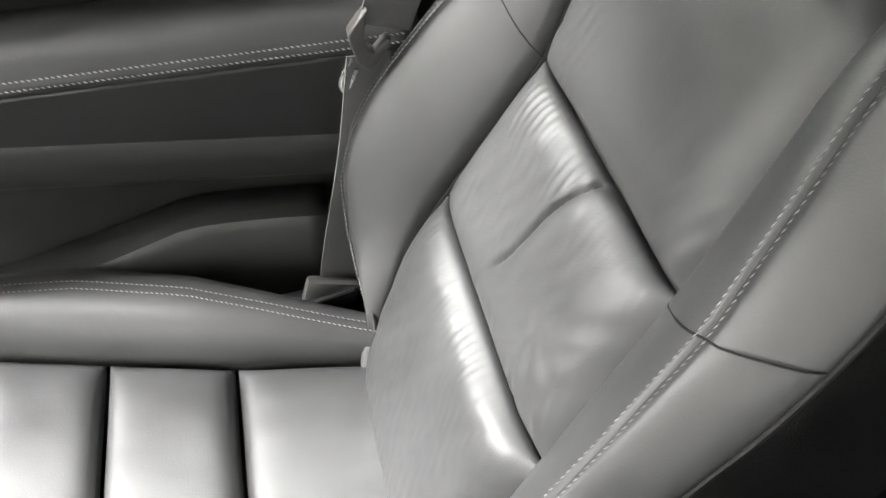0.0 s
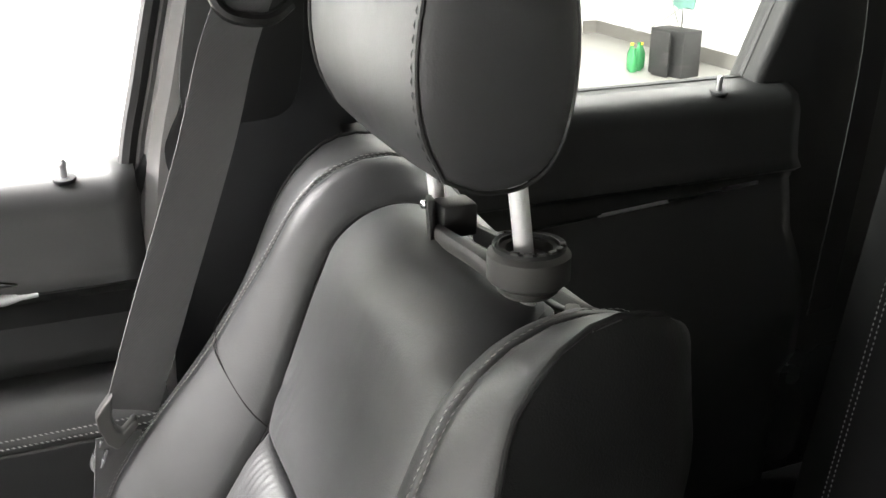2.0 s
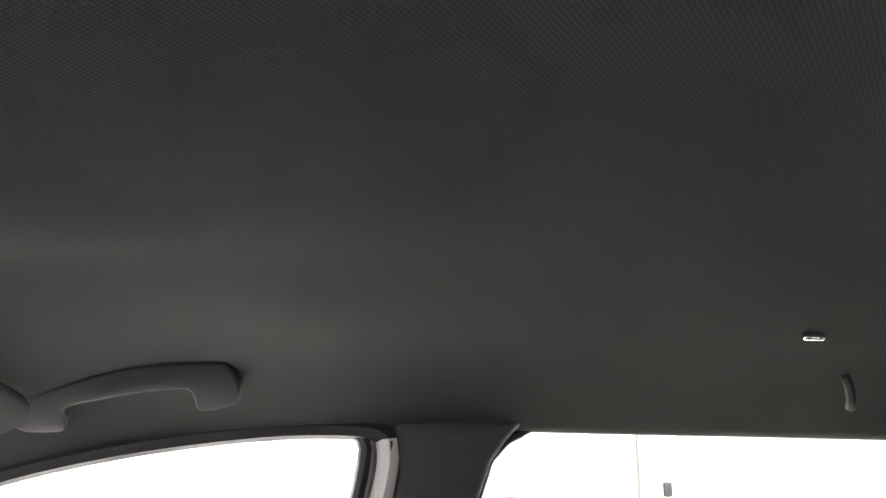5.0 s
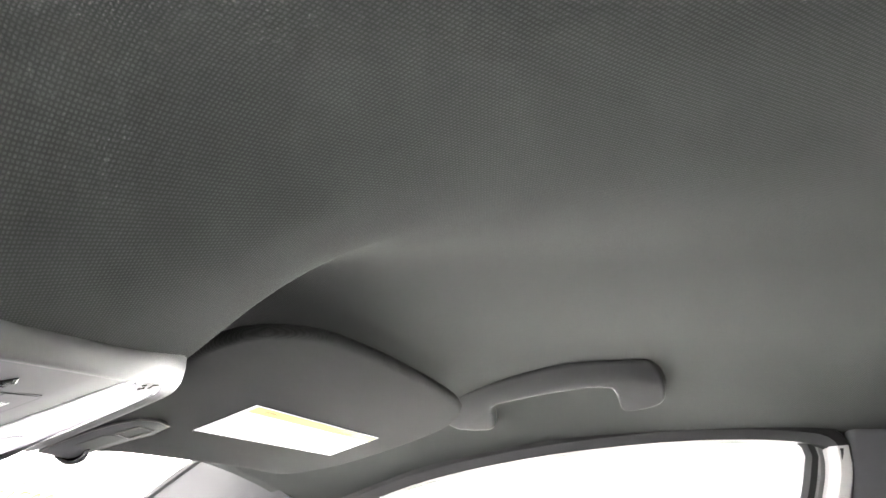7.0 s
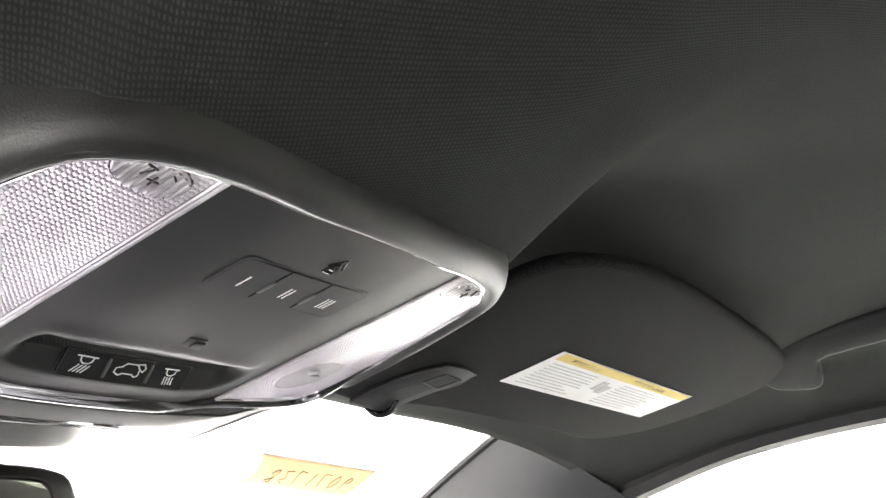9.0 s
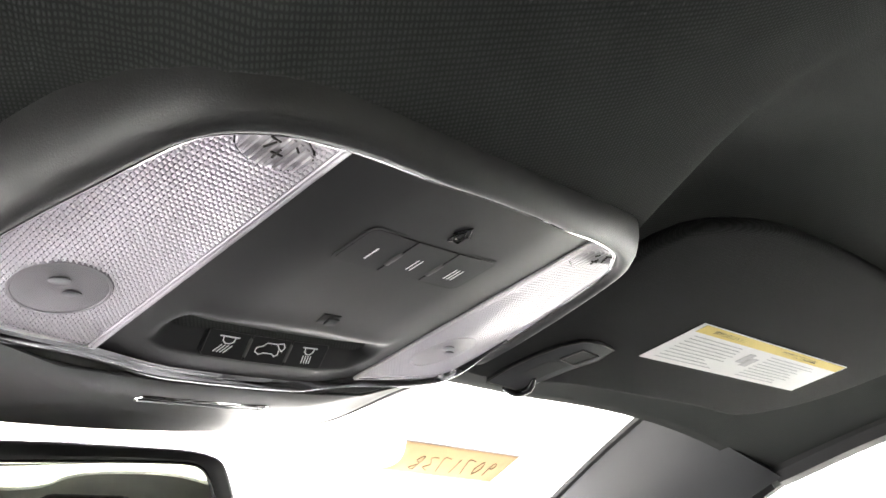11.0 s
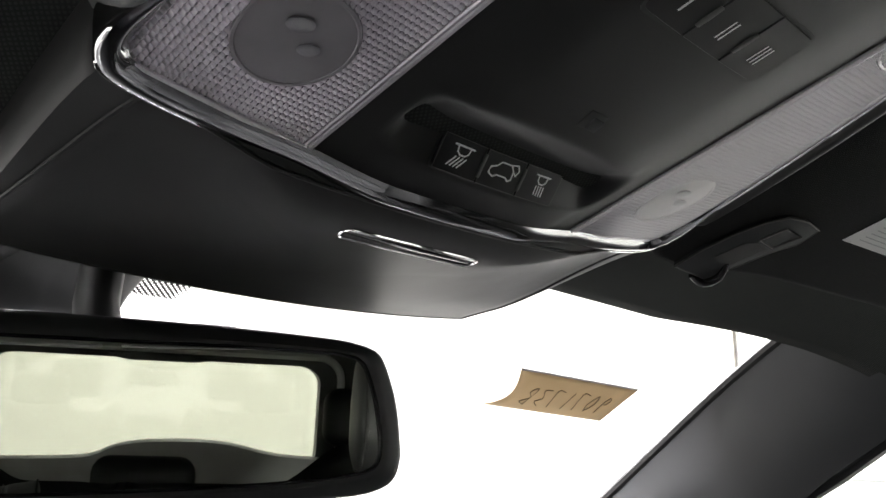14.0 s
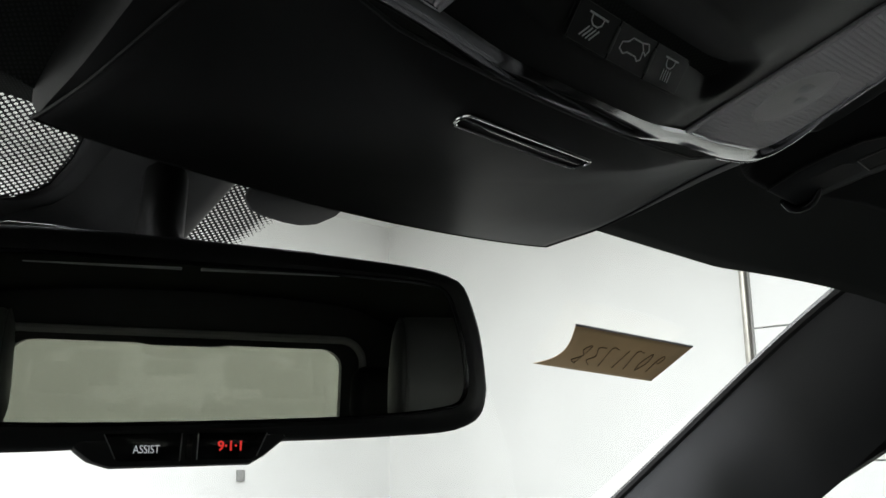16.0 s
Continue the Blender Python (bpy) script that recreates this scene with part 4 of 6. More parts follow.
C3 = ((0.09, -0.03, -0.03), (0.125, 0.010, -0.012), (0.165, 0.035, 0.008), (0.205, 0.06, 0.022), (0.228, 0.10, 0.036), (0.236, 0.17, 0.040), (0.234, 0.22, 0.036), (0.225, 0.34, 0.022), (0.220, 0.41, 0.020), (0.214, 0.46, 0.029), (0.211, 0.485, 0.033), (0.209, 0.505, 0.033),
      (0.207, 0.526, 0.026), (0.205, 0.542, 0.010), (0.203, 0.550, -0.008), (0.199, 0.553, -0.024), (0.188, 0.549, -0.038), (0.15, 0.534, -0.050), (0.08, 0.518, -0.056), (0.0, 0.512, -0.06))
C4 = ((0.10, -0.03), (0.14, 0.010), (0.215, 0.06), (0.232, 0.10), (0.238, 0.17), (0.236, 0.22), (0.229, 0.34), (0.222, 0.42), (0.217, 0.45), (0.212, 0.475), (0.204, 0.497), (0.192, 0.514), (0.174, 0.526), (0.14, 0.526), (0.08, 0.516), (0.0, 0.510))
W1 = ((-0.03, 0.004), (0.14, 0.008), (0.22, 0.004), (0.30, 0.0), (0.34, 0.004), (0.38, 0.008), (0.42, 0.012), (0.46, 0.015), (0.53, 0.012), (0.567, 0.0))
W2 = ((-0.03, -0.010), (0.010, 0.004), (0.035, 0.028), (0.060, 0.044), (0.10, 0.064), (0.14, 0.073), (0.18, 0.074), (0.22, 0.069), (0.26, 0.062), (0.30, 0.054), (0.34, 0.0475), (0.38, 0.045), (0.42, 0.042), (0.46, 0.041), (0.50, 0.040), (0.545, 0.036), (0.577, 0.010))
EDGE = [(v, u) for u, v in C1[:9]]


def ring(pts, n=61):
    half = spline([(u, v, 0) for u, v in pts], n)
    return [(p.x, p.y) for p in half] + [(-p.x, p.y) for p in reversed(half[:-1])]


def ring3(pts, n=61):
    half = spline(pts, n)
    return [(p.x, p.y, p.z + 0.014 * smooth01(0.12, 0.25, p.y) * (1 - smooth01(0.44, 0.53, p.y))) for p in half] + [(-p.x - 0.014 * smooth01(0.24, 0.39, p.y) * (1 - smooth01(0.41, 0.51, p.y)), p.y + 0.012 * smooth01(0.50, 0.545, p.y), p.z + 0.006 * smooth01(0.30, 0.38, p.y) * (1 - smooth01(0.40, 0.47, p.y))) for p in reversed(half[:-1])]


def seat_thing():
    st = thing("front_seat", (0.36, 0.1, 0.4), "black leather front car seat with grey stitching and raised bolsters", "car seat", "front seats")
    r1, r2, r3, r4 = ring(C1), ring(C2), ring3(C3), ring(C4)
    p1 = [sp_(u, v, track(W1, v)) for u, v in r1]
    p2 = [sp_(u, v, track(W2, v)) for u, v in r2]
    p3 = [flat_p(u, v, w) for u, v, w in r3]
    p4 = [flat_p(u, v, -0.085) for u, v in r4]
    n = len(p1)

    up = [(sp_(u, v, 0.1) - sp_(u, v, 0)).normalized() for u, v in r2]

    def strip(a, b, bulge, out=0.0, q=10, soft=0):
        rows = []
        for k in range(q + 1):
            t = k / q
            h = (1 - (2 * t - 1) ** (2 if soft == 2 or (soft and (2 * t - 1) * soft > 0) else 4))
            rows.append([x.lerp(y, t) + n_ * bulge * h + V((x.x - SO.x), 0, 0).normalized() * out * h for x, y, n_ in zip(a, b, up)])
        return loft(rows)

    back = part("backrest", loft([[p.lerp(flat_p(0, 0.25, -0.085), t) for p in p4] for t in (0.0, 0.5, 0.999)]), LEATHER_SHADE, st)
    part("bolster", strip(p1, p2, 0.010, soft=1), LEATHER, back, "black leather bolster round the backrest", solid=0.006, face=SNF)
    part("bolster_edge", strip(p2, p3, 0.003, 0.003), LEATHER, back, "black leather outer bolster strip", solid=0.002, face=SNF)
    part("side_panel", strip(p3, p4, 0.014, 0.005, soft=2), LEATHER_SHADE, back, "plain leather side of the backrest, blackened for shade")
    for s in (-1, 1):
        side = [p + SNF * 0.001 for p, c in zip(p3, r3) if c[0] * s > 0 and c[2] > -0.034]
        part("piping", tube(side, 0.0017, 8), SEAM, back, "black piping along the bolster")
        beside = [p + V(-s * 0.004, -0.005, -0.004) for p in side]
        part("stitching", stitches(beside, V(-s, 0.2, 0.2).normalized() * -1, 0.0050, 0.0044, 0.0006, 0.0022, 0.2), THREAD_DARK, back, "dark stitching behind the piping")
    up = [(sp_(u, v, 0.1) - sp_(u, v, 0)).normalized() for u, v in r2]
    for off in (-0.0032, 0.0032):
        line = [sp_(u - off * (1 if u > 0 else -1) * (1 - smooth01(0.54, 0.575, v)), v - off * smooth01(0.54, 0.575, v), track(W2, v) + 0.0016) for u, v in r2]
        part("stitching", stitches(line, up, 0.0046, 0.0042, 0.00048, 0.0003, 0.30), THREAD, back, "pale grey double stitching")
    # cross seams on the bolsters
    for s in (-1, 1):
        def near(r, v):
            return min((k for k in range(n) if r[k][0] * s > 0.02), key=lambda k: abs(r[k][1] - v))
        a, b, c = p1[near(r1, 0.302)], p2[near(r2, 0.336)], p3[near(r3, 0.362)]
        line = [a.lerp(b, t) + SNF * (0.011 * (1 - (2 * t - 1) ** 4) + 0.0004) for t in [k / 10 for k in range(11)]]
        line += [b.lerp(c, t) + SNF * (0.006 * (1 - (2 * t - 1) ** 4) + 0.0004) + V(s, 0, 0) * 0.004 * (1 - (2 * t - 1) ** 4) for t in [k / 6 for k in range(1, 7)]]
        part("cross_seam", tube([p - SNF * 0.0006 for p in line], 0.0007, 6), SEAM, back)
    # pillowed centre panels
    def panel(name, v0, v1, puff, folds):
        rows = []
        for i in range(49):
            t = i / 48
            row = []
            for j in range(121):
                uu = -1 + 2 * j / 120
                if v1 is None:
                    vt = 0.566 - 0.060 * abs(uu) ** 3
                    v = lerp(v0, vt, t)
                    e = track(EDGE, lerp(v0, 0.505, t))
                else:
                    v = lerp(v0, v1, t)
                    e = track(EDGE, v)
                u = uu * (e - 0.001)
                bx, by = 1 - abs(uu) ** 7, (1 - abs(2 * t - 1) ** (6 if v1 is not None else 12))
                w = track(W1, v) - 0.003 + (0.007 + puff) * min(bx, 1) * (by ** 0.6 if by > 0 else 0)
                if v1 is None:
                    w += 0.006 * (uu * uu) * (1 - t) * bx - 0.010 * smooth01(0.505, 0.55, v) * (1 - uu * uu)
                if folds:
                    nz = noise.noise(V(u * 40, v * 18, 3.1))
                    d = (v1 - v)
                    amp = 0.35 + 0.65 * smooth01(-0.1, 0.35, noise.noise(V(u * 22, 4.0, v0 * 9)))
                    w += 0.00085 * amp * math.sin(u * 760 + 9 * nz + 190 * d) * math.exp(-d / 0.020) * bx * by ** 0.3 if by > 0 else 0
                    w += 0.0012 * noise.noise(V((u + 0.6 * v) * 60, (v - 0.5 * u) * 22, 8)) * bx * by
                    w += 0.0010 * math.sin((u - 0.9 * v) * 300 + 6 * nz) * math.exp(-((u + 0.10) / 0.03) ** 2 - ((v - v0 - 0.02) / 0.022) ** 2) * bx
                    u0 = track(((0.17, 0.014), (0.217, -0.003), (0.259, -0.009), (0.303, -0.024)), v)
                    if v0 > 0.1:
                        w += (-0.006 * math.exp(-((u - u0) / 0.0028) ** 2) + 0.002 * math.exp(-((u - u0 + 0.010) / 0.007) ** 2)) * smooth01(0.165, 0.225, v) * by ** 0.2 if by > 0 else 0
                    w += 0.00035 * noise.noise(V((u - 0.4 * v) * 150, (v + 0.3 * u) * 60, 5)) * bx * by
                elif v1 is None:
                    fan = math.exp(-((abs(u) - 0.095) / 0.035) ** 2 - ((v - 0.335) / 0.03) ** 2)
                    w += 0.0007 * fan * math.sin((u + 0.5 * v) * 420 + 5 * noise.noise(V(u * 30, v * 20, 2)))
                    w += 0.0006 * noise.noise(V(u * 26, v * 14, 6)) * bx
                row.append(sp_(u, v, w))
            rows.append(row)
        part(name, loft(rows), LEATHER, back, "pillowed black leather panel with soft creases" if folds else "smooth black leather centre panel", solid=0.006, face=SNF)

    panel("center_panel", 0.302, None, 0.004, False)
    panel("lumbar_panel", 0.159, 0.300, 0.013, True)
    panel("lower_panel", -0.02, 0.157, 0.018, True)
    for a, b in ((0.301, 0.126), (0.158, 0.137)):
        part("seam_welt", tube([sp_(-b, a, -0.005), sp_(0, a, -0.004), sp_(b, a, -0.005)], 0.0012, 6), SEAM, back)
    part("seam_welt", tube([p + SNF * -0.002 for p in p1], 0.0017, 6), SEAM, back)
    # cushion
    def half(y):
        return track(((0.0, 0.080), (0.101, 0.091), (0.238, 0.117), (0.351, 0.148), (0.441, 0.173), (0.60, 0.181)), y)

    cu = part("cushion", rbox((0.36, 0.30, 0.62), (0.46, 0.52, 0.26), 0.03, seg=3), LEATHER_SHADE, st)
    ys = (0.05, 0.234, 0.345, 0.450, 0.555)
    for y0, y1 in zip(ys, ys[1:]):
        rows = []
        for i in range(25):
            t = i / 24
            y = lerp(y0 + 0.0015, y1 - 0.0015, t)
            row = []
            for j in range(33):
                uu = -1 + 2 * j / 32
                h = half(y) - 0.001
                bx, by = 1 - abs(uu) ** 8, 1 - abs(2 * t - 1) ** 5
                z = 0.772 + 0.004 * (y - 0.1) / 0.4 + 0.016 * bx ** 0.7 * max(by, 0) ** 0.6 + 0.0012 * noise.noise(V(uu * 5, y * 22, 1)) * bx * by
                row.append(V(0.36 + uu * h, y, z))
            rows.append(row)
        part("cushion_panel", loft(rows), LEATHER, cu, "pleated black leather cushion panel", solid=0.02, face=V(0, 0, 1))
    for s in (-1, 1):
        rows, stl = [], []
        for i in range(33):
            y = lerp(0.0, 0.56, i / 32)
            e = half(y)
            k = track(((0.0, 0.012), (0.104, 0.014), (0.173, 0.028), (0.267, 0.050), (0.363, 0.056), (0.43, 0.046), (0.56, 0.03)), y)
            hz = 0.823 - 0.03 * smooth01(0.42, 0.58, y) - 0.023 * (1 - smooth01(0.06, 0.27, y))
            prof = [(e, 0.772), (e + 0.003, 0.784), (e + k * 0.22, lerp(0.784, hz, 0.62)), (e + k * 0.55, lerp(0.784, hz, 0.93)), (e + k * 0.85, hz - 0.0005), (e + k + 0.012, hz), (e + k + 0.030, hz - 0.010), (e + k + 0.040, hz - 0.035), (e + k + 0.042, 0.60)]
            rows.append([V(0.36 + s * a, y, z) for a, z in prof])
            stl.append((V(0.36 + s * (e + k * 0.86), y, hz + 0.0005), V(0.36 + s * (e + k * 0.86 + 0.009), y, hz + 0.0012)))
        part("cushion_bolster", loft(rows), LEATHER, cu, "raised black leather cushion bolster", solid=0.006, face=V(0, 0, 1))
        for k in (0, 1):
            part("stitching", stitches([p[k] for p in stl], V(0, 0, 1), 0.0046, 0.0042, 0.00055, 0.0004, 0.4), THREAD, cu, "pale grey double stitching")
    # headrest
    sec = spline([(-0.098, 1.318, 0), (-0.086, 1.345, 0), (-0.083, 1.385, 0), (-0.092, 1.433, 0), (-0.108, 1.464, 0), (-0.134, 1.476, 0), (-0.160, 1.462, 0), (-0.173, 1.418, 0),
                  (-0.176, 1.37, 0), (-0.168, 1.33, 0), (-0.150, 1.311, 0), (-0.122, 1.308, 0), (-0.098, 1.318, 0)], 45)[:-1]
    cy, cz = -0.131, 1.392

    def section(x, k):
        return [V(x, cy + (p.x - cy) * k, cz + (p.y - cz) * k) for p in sec]

    hr = part("headrest", loft([section(x, k) for x, k in ((0.254, 0.955), (0.262, 0.985), (0.29, 1.0), (0.33, 1.012), (0.36, 1.015), (0.39, 1.012), (0.43, 1.0), (0.458, 0.985), (0.466, 0.955))], close=True),
              LEATHER, st, "black leather headrest")
    for s in (-1, 1):
        rows = [section(0.36 + s * x, k) for x, k in ((0.1065, 0.955), (0.110, 0.93), (0.1135, 0.80), (0.1155, 0.5), (0.116, 0.1), (0.116, 0.0005))]
        part("headrest_side", loft(rows, close=True), LEATHER, hr, "black leather headrest side")
        ln = section(0.36 + s * 0.1085, 0.965)
        part("headrest_seam", tube(ln + ln[:1], 0.0013, 6), PIPING, hr)
        part("stitching", stitches(section(0.36 + s * 0.1045, 0.976)[:20], V(0, 1, 0), 0.007, 0.005, 0.0007), THREAD_DARK, hr)
        part("headrest_post", tube([(0.34 + s * 0.072, -0.158, 1.19), (0.34 + s * 0.072, -0.157, 1.25), (0.345 + s * 0.071, -0.148, 1.34)], 0.0058, 14), BRIGHT, hr, "bright chrome post")
        part("post_guide", disc((0.34 + s * 0.072, -0.158, 1.214), (0, -0.05, 1), 0.016, 0.016, 20, 0.003), HARD, back)
    return st


seat = seat_thing()
copy_thing(seat, pose(-0.37, -0.12, 0.4))

# clamp on the headrest posts
br = thing("post_clamp", (0.28, -0.163, 1.24), "grey plastic clamp bracket gripping the headrest posts", "bracket")


def ring_mesh(c, r0, r1, h, n=36):
    rows = []
    for k in range(n + 1):
        a = 2 * math.pi * k / n
        d = V(math.cos(a), math.sin(a), 0)
        rows.append([c + d * r0, c + d * (r1 - 0.003), c + d * r1 + V(0, 0, 0.003), c + d * r1 + V(0, 0, h - 0.003), c + d * (r1 - 0.003) + V(0, 0, h), c + d * r0 + V(0, 0, h), c + d * r0])
    return loft(rows)


tc = V(0.268, -0.158, 1.242)
part("collar", ring_mesh(tc + V(0, 0, 0.006), 0.014, 0.0245, 0.021), GREY_PLASTIC, br)
part("collar_foot", ring_mesh(tc - V(0, 0, 0.001), 0.011, 0.0185, 0.008), GREY_PLASTIC, br)
part("collar_core", ring_mesh(tc + V(0, 0, 0.004), 0.006, 0.0145, 0.018), HARD, br, "dark socket inside the collar")
part("ratchet_ring", ring_mesh(tc + V(0, 0, 0.0265), 0.0175, 0.0215, 0.003), HARD, br, "dark ratchet ring")
for k in range(6):
    a = radians(130 + k * 22)
    part("ratchet_tooth", rbox(tc + V(0.0195 * math.cos(a), 0.0195 * math.sin(a), 0.0300), (0.0050, 0.0030, 0.0018), 0.0005, Matrix.Rotation(a + math.pi / 2, 3, "Z")), GREY_PLASTIC, br)
arm = [tc + V(*p) for p in ((0.010, 0.022, 0.004), (0.034, 0.022, 0.003), (0.080, 0.020, -0.004), (0.119, 0.016, -0.010), (0.122, 0.008, -0.010), (0.080, 0.010, -0.004), (0.040, 0.010, 0.002), (0.020, 0.008, 0.004))]
part("arm", prism(arm, V(0, 0, 0.013), 0.004), GREY_PLASTIC, br)
part("jaw", prism([tc + V(*p) for p in ((0.106, 0.021, -0.012), (0.123, 0.017, -0.012), (0.124, 0.011, -0.012), (0.110, 0.013, -0.012))], V(0.006, 0, 0.034), 0.003), GREY_PLASTIC, br)
part("jaw", rbox(tc + V(0.119, -0.002, 0.006), (0.024, 0.026, 0.024), 0.003), HARD, br, "dark jaw block")
part("bolt", disc(tc + V(0.1195, 0.0195, 0.0175), (-0.35, 1, 0.1), 0.0032, 0.003, 12, 0.0008), CHROME, br, "small bright bolt")
part("rear_arm", rbox(tc + V(0.067, -0.017, 0.000), (0.10, 0.007, 0.014), 0.003, Matrix.Rotation(0.14, 3, "Y")), GREY_PLASTIC, br)
part("rear_arm", rbox(tc + V(-0.018, -0.020, -0.016), (0.036, 0.010, 0.009), 0.003, Matrix.Rotation(-0.55, 3, "Z")), GREY_PLASTIC, br)

# ---------------------------------------------------------------- front belt
sb = thing("seat_belt", (0.645, -0.075, 1.385), "black webbed seat belt hanging from the centre pillar", "seat belt")


def ribbon3(line, across, width, thick=0.0014):
    rows = []
    for i, (p, a) in enumerate(zip(line, across)):
        p, a = Vector(p), Vector(a).normalized() * width / 2
        d = (Vector(line[min(i + 1, len(line) - 1)]) - Vector(line[max(i - 1, 0)])).normalized()
        n = d.cross(a).normalized() * thick
        rows.append([p - a, p - a * 0.5 + n * 0.2, p, p + a * 0.5 + n * 0.2, p + a, p + a - n, p - a - n])
    return loft(rows, close=True, cap=True)


ln = spline([(0.634, -0.070, 1.378), (0.626, -0.048, 1.33), (0.612, -0.020, 1.25), (0.590, 0.034, 1.12), (0.578, 0.068, 1.034)], 24)
ac = [V(0.10, -1, -0.06).lerp(V(0.25, -0.75, -0.35), (i / 23) ** 2) for i in range(24)]
part("webbing", ribbon3(ln, ac, 0.050), WEBBING, sb, "black woven webbing")
ln = spline([(0.578, 0.082, 1.012), (0.574, 0.098, 0.92), (0.566, 0.120, 0.83), (0.560, 0.132, 0.775)], 14)
part("webbing", ribbon3(ln, [V(0.35, -0.85, -0.2)] * 14, 0.042), WEBBING, sb, "black woven webbing")
part("anchor", rbox((0.552, 0.140, 0.775), (0.012, 0.052, 0.030), 0.004, Matrix.Rotation(0.3, 3, "X")), BEAD_GREY, sb, "grey belt anchor cover")
part("anchor_plate", prism([V(0.530, 0.20, 0.770), V(0.545, 0.118, 0.776), V(0.565, 0.112, 0.770), V(0.565, 0.19, 0.764)], V(0, 0, 0.004), 0.001), SATIN, sb, "metal anchor plate")
cover = ((0.082, 1.058), (0.090, 1.050), (0.099, 1.038), (0.098, 1.028), (0.093, 1.011), (0.085, 1.003), (0.078, 1.008), (0.065, 1.023), (0.065, 1.029), (0.069, 1.030), (0.079, 1.019), (0.084, 1.023), (0.086, 1.036), (0.084, 1.046))
part("tongue", prism([V(0.580, y, z) for y, z in cover], V(-0.014, 0, 0), 0.0025, 3), GREY_PLASTIC, sb, "grey plastic tongue cover")
part("tongue_plate", tube(spline([(0.573, 0.097, 1.014), (0.573, 0.104, 1.000), (0.573, 0.1075, 0.990), (0.573, 0.105, 0.983), (0.573, 0.100, 0.989), (0.573, 0.094, 1.003)], 22), 0.0024, 8), SATIN, sb, "metal tongue plate")
dr = part("belt_guide", rbox((0.650, -0.080, 1.398), (0.030, 0.058, 0.040), 0.010, Matrix.Rotation(-0.05, 3, "X")), HARD, sb, "black belt height guide")
part("guide_lip", rbox((0.640, -0.080, 1.410), (0.016, 0.050, 0.008), 0.003), BEZEL, dr)
part("guide_loop", tube(spline([(0.640, -0.040, 1.384), (0.626, -0.052, 1.362), (0.626, -0.085, 1.356), (0.640, -0.108, 1.366)], 14), 0.006, 8), HARD, sb)
cov = spline([(0.658, -0.041, 1.445), (0.664, -0.034, 1.41), (0.668, -0.022, 1.36), (0.674, -0.010, 1.285), (0.674, -0.022, 1.262), (0.672, -0.05, 1.258), (0.670, -0.095, 1.262), (0.667, -0.114, 1.280), (0.664, -0.122, 1.32), (0.660, -0.126, 1.39), (0.657, -0.127, 1.445)], 60)
part("slide_cover", prism([p + V(0.0005, 0, 0) for p in cov], V(-0.0022, 0, 0), 0.0006), TRIM, sb, "black belt height slider cover")

mk = thing("pillar_badge", (0.645, -0.133, 1.534), "small moulded airbag mark on the pillar trim", "badge")
for i in range(3):
    part("raised_mark", rbox((side_x(1.534) - 0.012, -0.122 - 0.009 * i, 1.534), (0.0016, 0.007, 0.007), 0.0008), TRIM_GREY, mk)

# ---------------------------------------------------------------- rear seat
# bench leather is coloured near-black to stand for shade at the back
rs = thing("bench_seat", (0, -0.9, 0.4), "black leather rear bench seat with grey stitching, darkened for shade", "car seat")


def bench_y(t):
    """How far back the rear backrest lies at t, from its foot to its rolled top."""
    return lerp(-0.745, -0.855, t) - 0.055 * smooth01(0.86, 1.0, t)


def bench_top(x):
    """Height of the rear backrest, lower in the middle."""
    return 1.297 - 0.090 * (1 - smooth01(0.24, 0.40, abs(x)))


for x0, x1 in ((-0.64, -0.06), (-0.055, 0.64)):
    rows = []
    for i in range(25):
        t = i / 24
        row = []
        for j in range(31):
            x = lerp(x0, x1, j / 30)
            e = min((x - x0), (x1 - x)) / 0.10
            b = 0.028 * (1 - smooth01(0.3, 1.0, e)) if e < 1 else 0
            b -= 0.04 * (1 - smooth01(0.0, 0.18, e))
            y = bench_y(t) + b
            row.append(V(x, y, lerp(0.45, bench_top(x), t)))
        rows.append(row)
    bk = part("backrest", loft(rows), LEATHER_SHADE, rs, "black leather rear backrest, darkened for shade", solid=0.08, face=V(0, 1, 0.3))
    for x in (x0 + 0.075, x1 - 0.075):
        for off in (0, 0.008):
            part("stitching", stitches([V(x + off, bench_y(t) + 0.0255, lerp(0.45, bench_top(x), t)) for t in [k / 30 for k in range(1, 30)]], V(0, 0.9, 0.4), 0.0075, 0.0055, 0.0011), THREAD, bk, "grey stitching")
    part("cross_seam", tube([V(x1 - 0.10, -0.838 + 0.006, 1.168), V(x1 - 0.07, -0.838 + 0.028, 1.170), V(x1 - 0.005, -0.838 - 0.010, 1.177)], 0.0016, 6), PIPING, bk)
part("seat_base", rbox((0, -0.64, 0.55), (1.42, 0.60, 0.26), 0.04, seg=4), LEATHER_SHADE, rs, "black leather rear seat base, darkened for shade")
for x, hz in ((-0.46, 1.350), (-0.022, 1.190), (0.46, 1.350)):
    h = part("headrest", rbox((x, -0.965, hz), (0.22 if abs(x) > 0.1 else 0.21, 0.09, 0.13), 0.035, seg=4), LEATHER_SHADE, rs, "black leather rear headrest, darkened for shade")
    for dx in (-0.05, 0.05):
        part("headrest_post", tube([(x + dx, -0.96, hz - 0.125), (x + dx, -0.96, hz - 0.025)], 0.006, 10), CHROME, h)
rbt = thing("seat_belt", (0.62, -0.84, 1.33), "webbed rear seat belt on the rear pillar, blackened for shade", "seat belt")
# darker than the front webbing, to stand for shade on the rear pillar
part("webbing", ribbon3(spline([(0.660, -0.80, 1.36), (0.655, -0.80, 1.27), (0.650, -0.79, 1.15), (0.645, -0.77, 0.95)], 16), [V(0.15, -1, 0)] * 16, 0.044), HANDLE, rbt)
